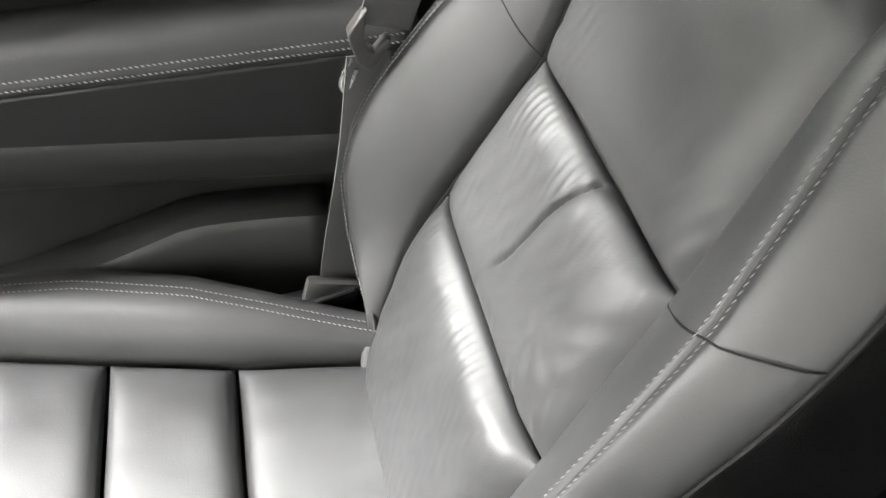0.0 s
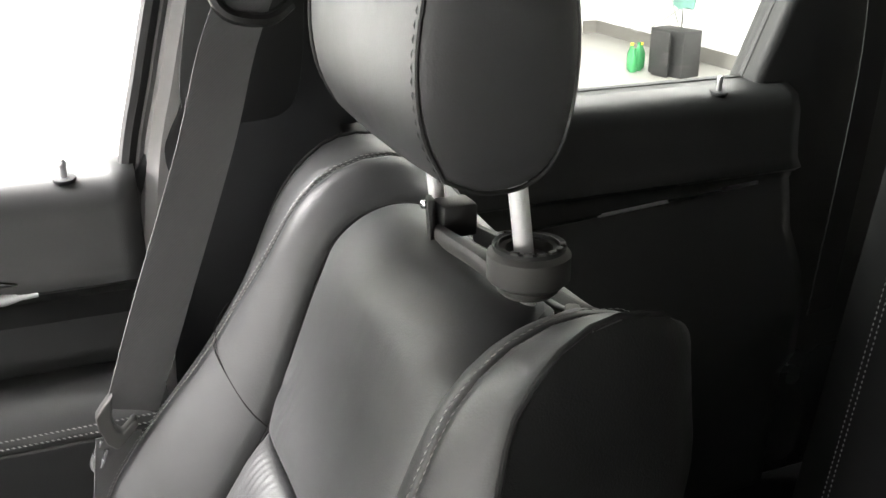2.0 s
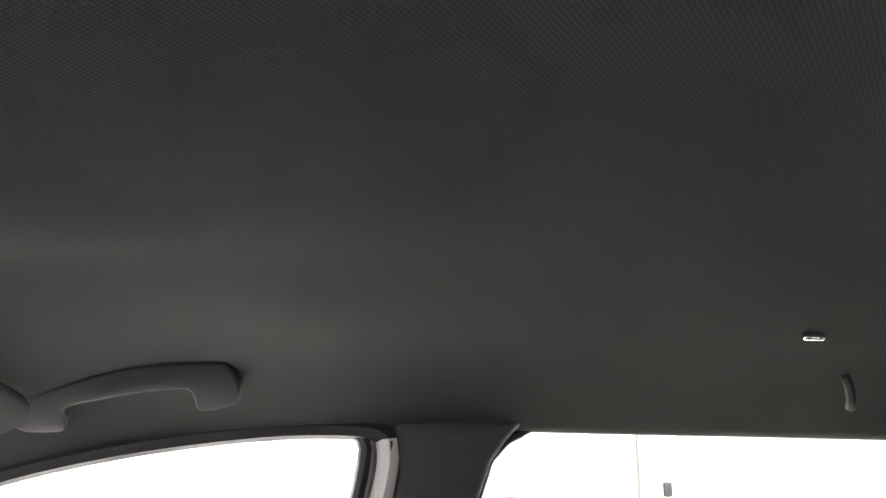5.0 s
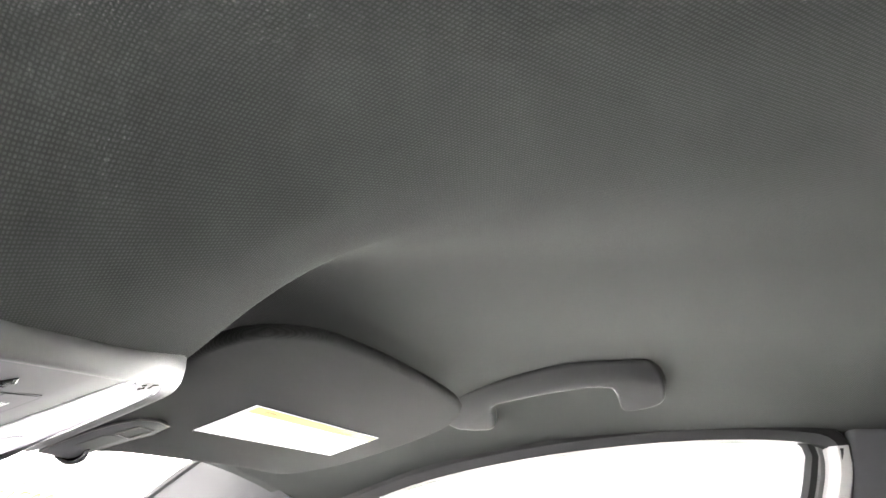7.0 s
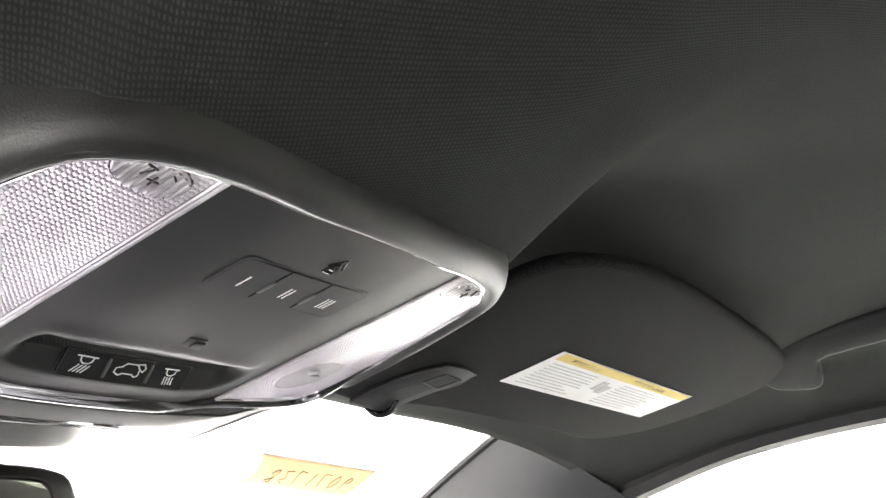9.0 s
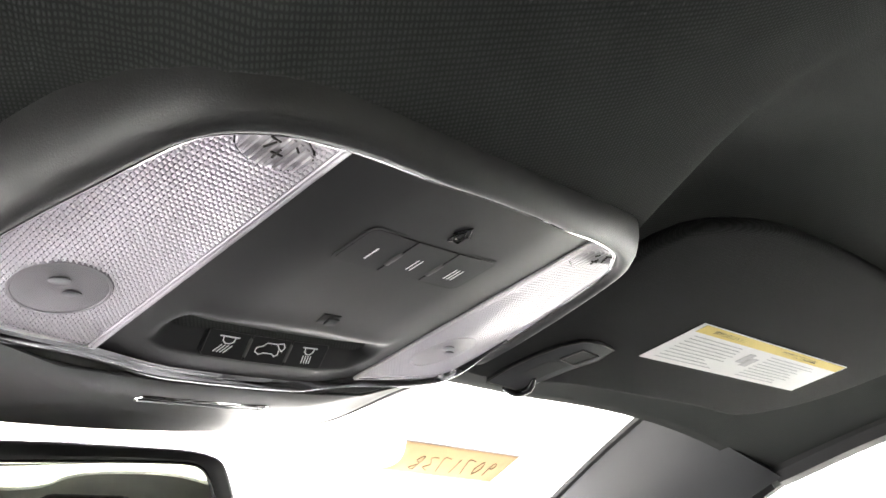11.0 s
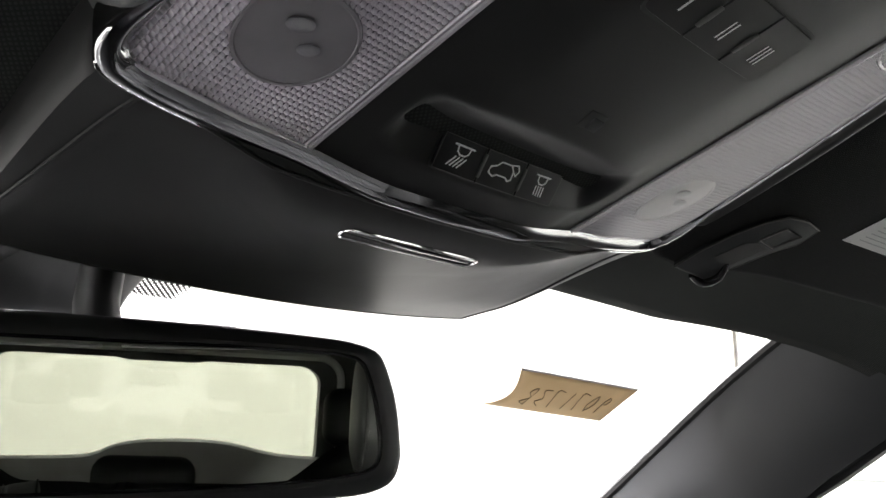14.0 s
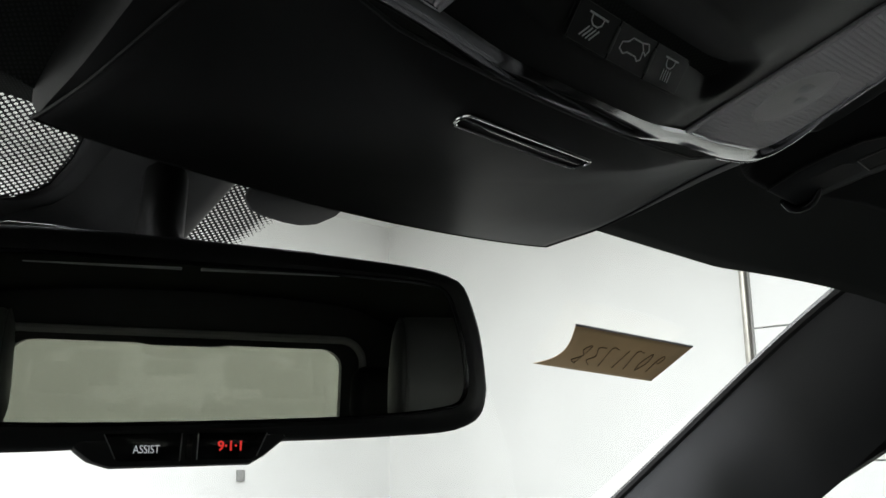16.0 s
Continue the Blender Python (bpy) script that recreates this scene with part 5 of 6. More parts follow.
part("belt_guide", rbox((0.676, -0.80, 1.365), (0.018, 0.050, 0.034), 0.008), TRIM, rbt)

# ---------------------------------------------------------------- roof handles
gh = thing("grab_handle", (0.60, 0.2, 1.58), "dark grey plastic roof grab handle above the window", "grab handle")
HO = ((0.334, 1.546), (0.323, 1.538), (0.286, 1.538), (0.280, 1.544), (0.280, 1.557), (0.270, 1.563), (0.211, 1.574), (0.163, 1.579), (0.152, 1.574), (0.149, 1.561), (0.145, 1.558), (0.116, 1.563),
      (0.105, 1.571), (0.107, 1.589), (0.116, 1.601), (0.128, 1.603), (0.205, 1.598), (0.290, 1.578), (0.320, 1.566))
hull = [V(0.560 + (1.605 - p.y) * 1.17, p.x, p.y) for p in spline([(y, z, 0) for y, z in HO + HO[:1]], 77)[:-1]]
part("grip", prism(hull, V(0.65, 0, 0.76) * 0.020, 0.0065, 4), HANDLE, gh, "moulded dark grey grip with two feet")
for y, z in ((0.309, 1.545), (0.128, 1.568)):
    part("mount", rbox((0.560 + (1.605 - z) * 1.17 + 0.022, y, z + 0.022), (0.040, 0.030, 0.030), 0.006, Matrix.Rotation(0.7, 3, "Y")), HANDLE, gh)
hk = thing("coat_hook", (0.585, -0.56, 1.60), "small roof hook with a metal pin above the rear window", "hook")
part("hook_arm", tube(spline([(0.59, -0.56, 1.615), (0.578, -0.565, 1.595), (0.582, -0.57, 1.575), (0.594, -0.575, 1.568)], 12), 0.006, 8), TRIM, hk)
pin = thing("lining_pin", (0.425, -0.437, 1.622), "small bright metal pin in the roof lining", "pin")
part("pin_head", rbox((0.425, -0.437, 1.6215), (0.005, 0.022, 0.008), 0.002), CHROME, pin)

# ---------------------------------------------------------------- sun visor
def vis(x, y, dn=0.0):
    return V(x, y, 1.8284 - 0.194 * x - 0.55 * y) + V(-0.194, -0.55, -1).normalized() * dn


sv = thing("sun_visor", (0.40, 0.40, 1.53), "black cloth sun visor folded up with a warning label", "sun visor")
out = spline([(0.590, 0.318, 0), (0.575, 0.300, 0), (0.540, 0.296, 0), (0.46, 0.305, 0), (0.385, 0.316, 0), (0.31, 0.332, 0), (0.272, 0.348, 0), (0.246, 0.366, 0), (0.231, 0.394, 0), (0.226, 0.43, 0), (0.213, 0.48, 0),
              (0.206, 0.516, 0), (0.225, 0.520, 0), (0.255, 0.514, 0), (0.30, 0.496, 0), (0.38, 0.476, 0), (0.440, 0.462, 0), (0.478, 0.456, 0), (0.505, 0.444, 0), (0.545, 0.410, 0), (0.575, 0.365, 0), (0.590, 0.330, 0)], 54)
part("visor_board", prism([vis(p.x, p.y) for p in out], V(0.194, 0.55, 1).normalized() * 0.013, 0.006, 4), weave_mat("black_visor_cloth", (0.031, 0.031, 0.031), 300, 0.20, 0.85), sv, "black cloth visor board")
lab = [(0.322, 0.449), (0.338, 0.405), (0.522, 0.369), (0.502, 0.409)]
LM = basis(vis(0.421, 0.408, 0.0008), vis(0.502, 0.409) - vis(0.322, 0.449), vis(0.338, 0.405) - vis(0.322, 0.449))
wl = part("warning_label", prism([vis(x, y, 0.0004) for x, y in lab], V(-0.194, -0.55, -1).normalized() * 0.0004), PAPER_WHITE, sv, "white and yellow printed warning label", smooth=False)


def labp(a, b, d=0.0011):
    p = [Vector((*c, 0)) for c in lab]
    q = p[0].lerp(p[3], a).lerp(p[1].lerp(p[2], a), b)
    return vis(q.x, q.y, d)


def labrect(a0, a1, b0, b1, m, name):
    part(name, prism([labp(a0, b0), labp(a1, b0), labp(a1, b1), labp(a0, b1)], V(-0.194, -0.55, -1).normalized() * 0.0002), m, wl, smooth=False)


labrect(0.02, 0.99, 0.80, 0.985, PAPER_YELLOW, "yellow_band")
random.seed(5)
for c in range(2):
    for r in range(9):
        b = 0.70 - r * 0.075
        a0 = 0.05 + c * 0.50
        labrect(a0, a0 + 0.24 + random.random() * 0.10, b, b + 0.014, INK_GREY, "printed_line")
labrect(0.43, 0.47, 0.40, 0.66, INK_GREY, "printed_picture")
labrect(0.475, 0.52, 0.34, 0.58, INK_GREY, "printed_picture")
labrect(0.10, 0.30, 0.855, 0.93, INK, "printed_title")
labrect(0.55, 0.80, 0.855, 0.93, INK, "printed_title")
VN = V(-0.194, -0.55, -1).normalized()
tab_o = ((0.262, 0.512), (0.232, 0.516), (0.236, 0.500), (0.243, 0.484), (0.252, 0.470), (0.264, 0.459), (0.280, 0.454), (0.294, 0.4535), (0.292, 0.466), (0.282, 0.478), (0.271, 0.497))
cl = part("retainer", prism([vis(x, y, -0.001) for x, y in tab_o], VN * 0.0042, 0.0012), TRIM_GREY, sv, "dark grey visor retainer")
win = ((0.2625, 0.4770), (0.2700, 0.4640), (0.2865, 0.4620), (0.2775, 0.4760))
part("retainer_window", prism([vis(x, y, 0.0032) for x, y in win], VN * 0.0003), RUBBER, cl, smooth=False)
part("window_lip", tube([vis(x, y, 0.0034) for x, y in win + win[:1]], 0.0008, 6), GREY_PLASTIC, cl)
# flat black plate stands in for shade in the finger hollow
fin = ((0.2480, 0.4990), (0.2560, 0.4830), (0.2640, 0.4790), (0.2745, 0.4785), (0.2640, 0.5000))
part("finger_recess", prism([vis(x, y, 0.0030) for x, y in fin], VN * 0.0004), RUBBER, cl, "finger recess drawn as a flat dark plate", smooth=False)
part("retainer_lip", tube([vis(x, y, 0.0026) for x, y in tab_o + tab_o[:1]], 0.0007, 6), GREY_PLASTIC, cl)
part("retainer_hook", tube(spline([vis(0.252, 0.516, 0.001), vis(0.262, 0.514, 0.004), vis(0.266, 0.506, 0.005), vis(0.262, 0.498, 0.003)], 10), [0.0016, 0.0022, 0.0026, 0.0028, 0.0028, 0.0027, 0.0026, 0.0024, 0.002, 0.0014], 10), GLOSS, cl, "glossy retainer hook")

# ---------------------------------------------------------------- overhead console
CX = 0.0025


def con(x, y, dn=0.0):
    """The console's face; dn pushes a point out of it, downwards."""
    return V(x + CX, y, 1.52 - 0.34 * (y - 0.36) + 0.45 * x * x + 0.003 * smooth01(0.035, 0.08, abs(x))) + V(0, -0.322, -0.947) * dn


def tray_p(x, y, dn=0.0):
    """The flip-down tray's face; its rear corners curl up to the lamps."""
    curl = 0.0105 * smooth01(0.05, 0.132, abs(x)) * (1 - smooth01(0.484, 0.575, y))
    lip = 0.0042 * (1 - smooth01(0.486, 0.503, y))
    return V(x + CX, y, 1.4674 - 0.098 * (y - 0.5065) + 0.34 * x * x + max(curl, lip)) - V(0, 0, 1) * dn


DOWN = V(0, -0.322, -0.947)
oc = thing("overhead_console", (0, 0.42, 1.50), "black overhead console with map lamps, buttons and chrome edging", "overhead console")
INN = ((0.0, 0.3258), (0.02, 0.3262), (0.05, 0.3292), (0.072, 0.3330), (0.0945, 0.3378), (0.107, 0.3440), (0.1160, 0.3510), (0.1220, 0.3610), (0.1300, 0.388), (0.1365, 0.411), (0.1418, 0.433), (0.1465, 0.460), (0.1470, 0.472),
       (0.1435, 0.4795), (0.132, 0.4840), (0.09, 0.4855), (0.0, 0.4850))
OUT = ((0.0, 0.3125), (0.05, 0.3140), (0.080, 0.3175), (0.100, 0.323), (0.118, 0.333), (0.131, 0.348), (0.1415, 0.372), (0.1490, 0.400), (0.1535, 0.430), (0.1550, 0.459), (0.1530, 0.4755), (0.1470, 0.4850),
       (0.134, 0.4900), (0.09, 0.4915), (0.0, 0.4910))


def loop(pts, n=61):
    h = spline([(x, y, 0) for x, y in pts], n)
    return [(p.x, p.y) for p in h] + [(-p.x, p.y) for p in reversed(h[1:-1])]


li, lo_ = loop(INN), loop(OUT)
rows = []
for t, dn in ((0.0, -0.006), (0.0, 0.0008), (0.10, 0.0030), (0.26, 0.0042), (0.45, 0.0036), (0.64, 0.0008), (0.82, -0.0048), (0.94, -0.012), (1.0, -0.020), (1.02, -0.032)):
    row = []
    for (a, b), (c, d) in zip(li, lo_):
        front = smooth01(0.455, 0.482, b)
        row.append(con(lerp(a, c, t), lerp(b, d, t), lerp(dn, min(dn, -0.004 - 0.02 * t), front)))
    rows.append(row)
part("bezel", loft(rows, close=True), BEZEL, oc, "satin black surround")
back = [p for p in li if p[1] < 0.470]
arc = sorted(back, key=lambda p: math.atan2(p[0], 0.47 - p[1]))
part("chrome_edge", tube([con(x * 0.994, 0.41 + (y - 0.41) * 0.994, 0.0006) for x, y in arc], 0.0008, 8), CHROME, oc, "thin chrome edging")


def inside(p, poly):
    r = False
    for (x0, y0), (x1, y1) in zip(poly, poly[1:] + poly[:1]):
        if (y0 > p[1]) != (y1 > p[1]) and p[0] < (x1 - x0) * (p[1] - y0) / (y1 - y0) + x0:
            r = not r
    return r


def rear_edge(x):
    """Rear end of the button panel at x."""
    return track(((0.0, 0.3268), (0.02, 0.3272), (0.05, 0.3302), (0.0722, 0.3340)), abs(x))


FT, FB = 0.4565, 0.4672


def face_dn(x, y):
    """Depth of the button panel: a scoop ahead of the microphone that ends in a steep button face."""
    lip = 0.4335 + 0.006 * (abs(x) / 0.06) ** 2
    d = -0.0080 * smooth01(lip, FT, y) if y < FT else lerp(-0.0080, 0.0006, min((y - FT) / (FB - FT), 1.0))
    side = 1 - smooth01(0.0505, 0.0605, abs(x))
    return -0.0008 + d * side + 0.0006 * smooth01(lip - 0.010, lip, y) * (1 - smooth01(lip, lip + 0.006, y)) * side


ysc = [0.0, 0.02, 0.05, 0.10, 0.18, 0.30, 0.42, 0.52, 0.60, 0.64] + [0.66 + 0.007 * k for k in range(35)] + [0.915, 0.94, 0.97, 1.0]
xs = [-0.0722 + 0.1444 * j / 72 for j in range(73)]
part("center_panel", loft([[con(x, lerp(rear_edge(x), 0.4835, t), face_dn(x, lerp(rear_edge(x), 0.4835, t))) for x in xs] for t in ysc]), PANEL, oc, "smooth black button panel", face=DOWN)

pitch = 0.0021
for s in (-1, 1):
    rim = [(x, y) for x, y in loop(INN, 80)[:80] if x > 0.0740 and y < 0.4815]
    poly = [(s * 0.0735, 0.3345)] + [(s * x * 0.985, 0.41 + (y - 0.41) * 0.985) for x, y in rim] + [(s * 0.132, 0.4805), (s * 0.10, 0.4820), (s * 0.0735, 0.4820)]
    lp = part("map_lamp", prism([con(x, y, -0.010) for x, y in poly], DOWN * 0.003), LENS_BACK, oc, "silver reflector behind the lens", smooth=False)
    ov = (s * 0.1065, 0.4490, 0.0172, 0.0168)
    sw = (s * 0.0935, 0.3475, 0.0140, 0.0085)
    bm = bmesh.new()
    grid = {}
    for i in range(0, 290):
        for j in range(0, 145):
            x, y = pitch * (35 + j / 4), pitch * (158 + i / 4)
            if not inside((s * x, y), poly):
                continue
            if ((s * x - ov[0]) / ov[2]) ** 2 + ((y - ov[1]) / ov[3]) ** 2 < 1.0 or ((s * x - sw[0]) / sw[2]) ** 2 + ((y - sw[1]) / sw[3]) ** 2 < 1.0:
                continue
            rib = 1 - abs(2 * ((x / pitch) % 1.0) - 1)
            knot = min(1.0, 1.5 * (1 - abs(2 * ((y / pitch) % 1.0) - 1)))
            grid[i, j] = bm.verts.new(con(s * x, y, -0.0020 + 0.0011 * rib + 0.0005 * knot))
    for (i, j), v in grid.items():
        q = [grid.get(k) for k in ((i + 1, j), (i + 1, j + 1), (i, j + 1))]
        if all(q):
            bm.faces.new([v] + q)
    part("lens_field", bm, LENS, lp, "clear lens with fine prism ribs", smooth=False, kind="stuff")
    for off in (0.0, 0.0018):
        part("lens_rib", tube([con(s * (0.0738 + off), lerp(0.3355, 0.4815, k / 20), -0.0002) for k in range(21)], 0.0008, 6), LENS, lp, "raised rib along the lens edge")
    part("lens_rim", tube([con(x, y, -0.0002) for x, y in poly + poly[:1]], 0.0010, 6), LENS, lp, "clear lens rim")
    part("window_rim", tube([con(ov[0] + ov[2] * 1.01 * math.cos(a), ov[1] + ov[3] * 1.01 * math.sin(a), -0.0012) for a in [2 * math.pi * k / 48 for k in range(49)]], 0.0010, 6), DIFFUSER, lp)
    part("lens_window", prism([con(ov[0] + ov[2] * math.cos(a), ov[1] + ov[3] * math.sin(a), -0.0022) for a in [2 * math.pi * k / 36 for k in range(36)]], DOWN * 0.0016, 0.0006), DIFFUSER, lp, "frosted round lens window")
    for dx, dy, r in ((-0.003, -0.005, 0.0042), (0.005, 0.001, 0.0036)):
        bulb = bmesh.new()
        bmesh.ops.create_uvsphere(bulb, u_segments=16, v_segments=10, radius=r)
        bmesh.ops.transform(bulb, matrix=Matrix.Translation(con(ov[0] + dx, ov[1] + dy, -0.0006)) @ Matrix.Diagonal((1, 1, 0.30, 1)), verts=bulb.verts)
        part("bulb_shade", bulb, LENS_BACK, lp, "dim bulb behind the frosted window")
    sws = part("lamp_switch", prism([con(sw[0] + sw[2] * math.cos(a), sw[1] + sw[3] * math.sin(a), -0.002) for a in [2 * math.pi * k / 30 for k in range(30)]], DOWN * 0.0018, 0.0008), LENS, lp, "ribbed lens switch pad")
    for k in range(8):
        dx = sw[2] * (-0.80 + 0.23 * k)
        hh = sw[3] * 0.85 * math.sqrt(max(1 - (dx / sw[2]) ** 2, 0))
        part("rib", tube([con(sw[0] + dx, sw[1] - hh, 0.0), con(sw[0] + dx, sw[1] + hh, 0.0)], 0.0008, 6), DIFFUSER, sws)
    for (xa, ya), (xb, yb) in (((-0.0022, 0.0), (0.0022, 0.0)), ((0.0, -0.0022), (0.0, 0.0022)), ((0.0035, -0.0045), (0.0055, -0.0005)), ((0.0025, -0.005), (0.0065, -0.0055)), ((-0.0055, -0.004), (-0.0035, -0.0055))):
        part("switch_mark", tube([con(sw[0] + s * xa, sw[1] + ya, 0.0010), con(sw[0] + s * xb, sw[1] + yb, 0.0010)], 0.0004, 5), INK, sws)
    cov = loft([[con(lerp(s * 0.0735, s * (max(a for a, b in rim if abs(b - y) < 0.004) * 0.985), k / 14), y, 0.0009) for k in range(15)] for y in [lerp(0.347, 0.4800, q / 40) for q in range(41)]])
    cv = part("lens_cover", cov, COVER, lp, "clear glossy lens surface", face=DOWN)
    cv.visible_shadow = False


def on_con(points, width, m, parent, name, dn=0.0008, closed=False, at=None):
    """A thin printed line on the console's face, or on another face given by at(x, y)."""
    at = at or (lambda x, y: con(x, y, dn))
    pts = points + points[:1] if closed else points
    bm = bmesh.new()
    for (x0, y0), (x1, y1) in zip(pts, pts[1:]):
        L = math.hypot(x1 - x0, y1 - y0) or 1
        nx, ny = -(y1 - y0) / L * width / 2, (x1 - x0) / L * width / 2
        ex, ey = (x1 - x0) / L * width * 0.3, (y1 - y0) / L * width * 0.3
        bm.faces.new([bm.verts.new(at(x, y)) for x, y in ((x0 - nx - ex, y0 - ny - ey), (x0 + nx - ex, y0 + ny - ey), (x1 + nx + ex, y1 + ny + ey), (x1 - nx + ex, y1 - ny + ey))])
    return part(name, bm, m, parent, smooth=False)


def plate(at, x0, x1, y0, y1, left, right, up, name, m, label="", thick=0.0026, bevel=0.0003):
    """A button whose outer corners are rounded where left or right is set."""
    pts = []
    for cx, cy, a0, r in ((x1, y1, 0, right), (x0, y1, 90, left), (x0, y0, 180, left), (x1, y0, 270, right)):
        sx, sy = (1 if cx == x1 else -1), (1 if cy == y1 else -1)
        for k in range(5 if r else 1):
            a = radians(a0 + 22.5 * k)
            pts.append((cx - sx * r + r * math.cos(a), cy - sy * r + r * math.sin(a)) if r else (cx, cy))
    return part(name, prism([at(x, y) - up * thick for x, y in pts], up * thick, bevel, 1), m, oc, label, smooth=False)


# garage opener buttons
# raised black plate whose rim stands for shade in the button groove
plate(lambda x, y: con(x, y, -0.0004), -0.0374, 0.0374, 0.3590, 0.3840, 0.004, 0.004, DOWN, "button_groove_plate", RUBBER, thick=0.002, bevel=0.0)
for k in range(3):
    xa = -0.0363 + k * 0.0243
    b = plate(lambda x, y: con(x, y, -0.0003), xa, xa + 0.0238, 0.3601, 0.3829, 0.0035 if k == 0 else 0, 0.0035 if k == 2 else 0, DOWN, "button", BUTTON, "black garage opener button")
    for j in range(k + 1):
        xx = xa + 0.0119 + (j - k / 2) * 0.0022
        on_con([(xx, 0.3700), (xx, 0.3772)], 0.0011 if k == 0 else 0.0008, ICON, b, "button_mark", -0.0001)
for xx in (-0.0123, 0.0121):
    part("divider", prism([con(x, y, -0.001) for x, y in ((xx - 0.0010, 0.3690), (xx + 0.0010, 0.3690), (xx + 0.0013, 0.3735), (xx + 0.0010, 0.3780), (xx - 0.0010, 0.3780), (xx - 0.0013, 0.3735))], DOWN * 0.0013, 0.0004), GREY_PLASTIC, oc, "raised grey button divider")
HM = ((-0.0048, 0.3500), (0.0, 0.3445), (0.0048, 0.3500), (0.0030, 0.3500), (0.0030, 0.3545), (-0.0030, 0.3545), (-0.0030, 0.3500), (-0.0048, 0.3500))
part("house_mark", tube([con(x + 0.001, y, -0.0006) for x, y in HM], 0.00045, 5), GLOSS, oc, "moulded house symbol")
part("house_mark", tube([con(x * 0.5 + 0.001, 0.3505 + (y - 0.3505) * 0.5, -0.0006) for x, y in HM], 0.00035, 5), GLOSS, oc)
# microphone: dark plate for the shaded notch, paler wedge for its lit side
part("microphone", prism([con(x + 0.0005, y, -0.0030) for x, y in ((-0.0055, 0.4195), (0.0045, 0.4195), (0.0060, 0.4275), (-0.0040, 0.4275))], DOWN * 0.0026, 0.0004), RUBBER, oc, "small microphone notch, its shade drawn as a dark plate")
part("microphone_lip", prism([con(x + 0.0005, y, -0.0012) for x, y in ((-0.0012, 0.4215), (0.0050, 0.4215), (0.0060, 0.4270), (0.0, 0.4270))], DOWN * 0.0016, 0.0006), TRIM_GREY, oc)
# lamp and tailgate buttons on the steep face
BN = V(0, -0.766, -0.643)


def face_p(x, s, d=0.0):
    """A point of the steep button face: s runs down it in metres from its upper edge."""
    f = s / 0.0163
    return con(x, lerp(FT, FB, f), lerp(-0.0080, 0.0006, f) - 0.0008) + BN * d


# same black plate for the shaded groove round these buttons
plate(lambda x, y: face_p(x, y, 0.0004), -0.0352, 0.0352, -0.0004, 0.0167, 0.003, 0.003, BN, "button_groove_plate", RUBBER, thick=0.0015, bevel=0.0)
for k in range(3):
    xa = -0.0344 + k * 0.0230
    b = plate(lambda x, y: face_p(x, y, 0.0014), xa, xa + 0.0226, 0.0004, 0.0159, 0.0026 if k == 0 else 0, 0.0026 if k == 2 else 0, BN, "button", BUTTON, "black lamp button" if k != 1 else "black tailgate button")
    on_con([(xa + 0.0004, 0.0008), (xa + 0.0222, 0.0008), (xa + 0.0222, 0.0155), (xa + 0.0004, 0.0155)], 0.00022, GREY_PLASTIC, b, "button_edge", closed=True, at=lambda x, y: face_p(x, y, 0.00147))
    cx = xa + 0.0113
    ink = lambda x, y: face_p(x, y, 0.00155)
    if k == 1:
        on_con([(cx - 0.0072, 0.0095), (cx - 0.0070, 0.0070), (cx - 0.0040, 0.0058), (cx - 0.0022, 0.0038), (cx + 0.0035, 0.0038), (cx + 0.0055, 0.0062), (cx + 0.0058, 0.0098),
                (cx + 0.0042, 0.0108), (cx + 0.0025, 0.0096), (cx - 0.0025, 0.0096), (cx - 0.0045, 0.0108)], 0.0007, ICON, b, "tailgate_mark", closed=True, at=ink)
        on_con([(cx + 0.0040, 0.0036), (cx + 0.0070, 0.0030), (cx + 0.0084, 0.0052), (cx + 0.0074, 0.0076), (cx + 0.0062, 0.0066)], 0.0007, ICON, b, "tailgate_mark", at=ink)
    else:
        w = 1.0 if k == 0 else 0.85
        lean = -0.0030 if k == 0 else 0.0004
        on_con([(cx - 0.0048 * w, 0.0036), (cx + 0.0052 * w, 0.0036)], 0.0008, ICON, b, "lamp_mark", at=ink)
        on_con([(cx - 0.0030 * w, 0.0038), (cx - 0.0026 * w, 0.0062), (cx - 0.0010 * w, 0.0074), (cx + 0.0014 * w, 0.0074), (cx + 0.0030 * w, 0.0062), (cx + 0.0034 * w, 0.0038)], 0.0007, ICON, b, "lamp_mark", at=ink)
        for j in range(4):
            xx = cx - 0.0024 * w + j * 0.0018 * w
            on_con([(xx, 0.0084), (xx + lean, 0.0126)], 0.0007, ICON, b, "lamp_mark", at=ink)
for xx in (-0.0116, 0.0114):
    part("divider", prism([face_p(x, y, -0.0005) for x, y in ((xx - 0.0010, 0.0030), (xx + 0.0010, 0.0030), (xx + 0.0010, 0.0135), (xx - 0.0010, 0.0135))], BN * 0.0024, 0.0006), GREY_PLASTIC, oc, "raised grey button divider")

# polished strip round the front corners
SIN = ((0.1372, 0.430), (0.1415, 0.455), (0.1425, 0.4690), (0.1405, 0.4765), (0.131, 0.4800), (0.09, 0.4815), (0.0, 0.4812))
SOU = ((0.1395, 0.430), (0.1460, 0.455), (0.1492, 0.4700), (0.1465, 0.4815), (0.135, 0.4875), (0.09, 0.4895), (0.0, 0.4890))
si = spline([(x, y, 0) for x, y in SIN], 70)
so_ = spline([(x, y, 0) for x, y in SOU], 70)
rows = []
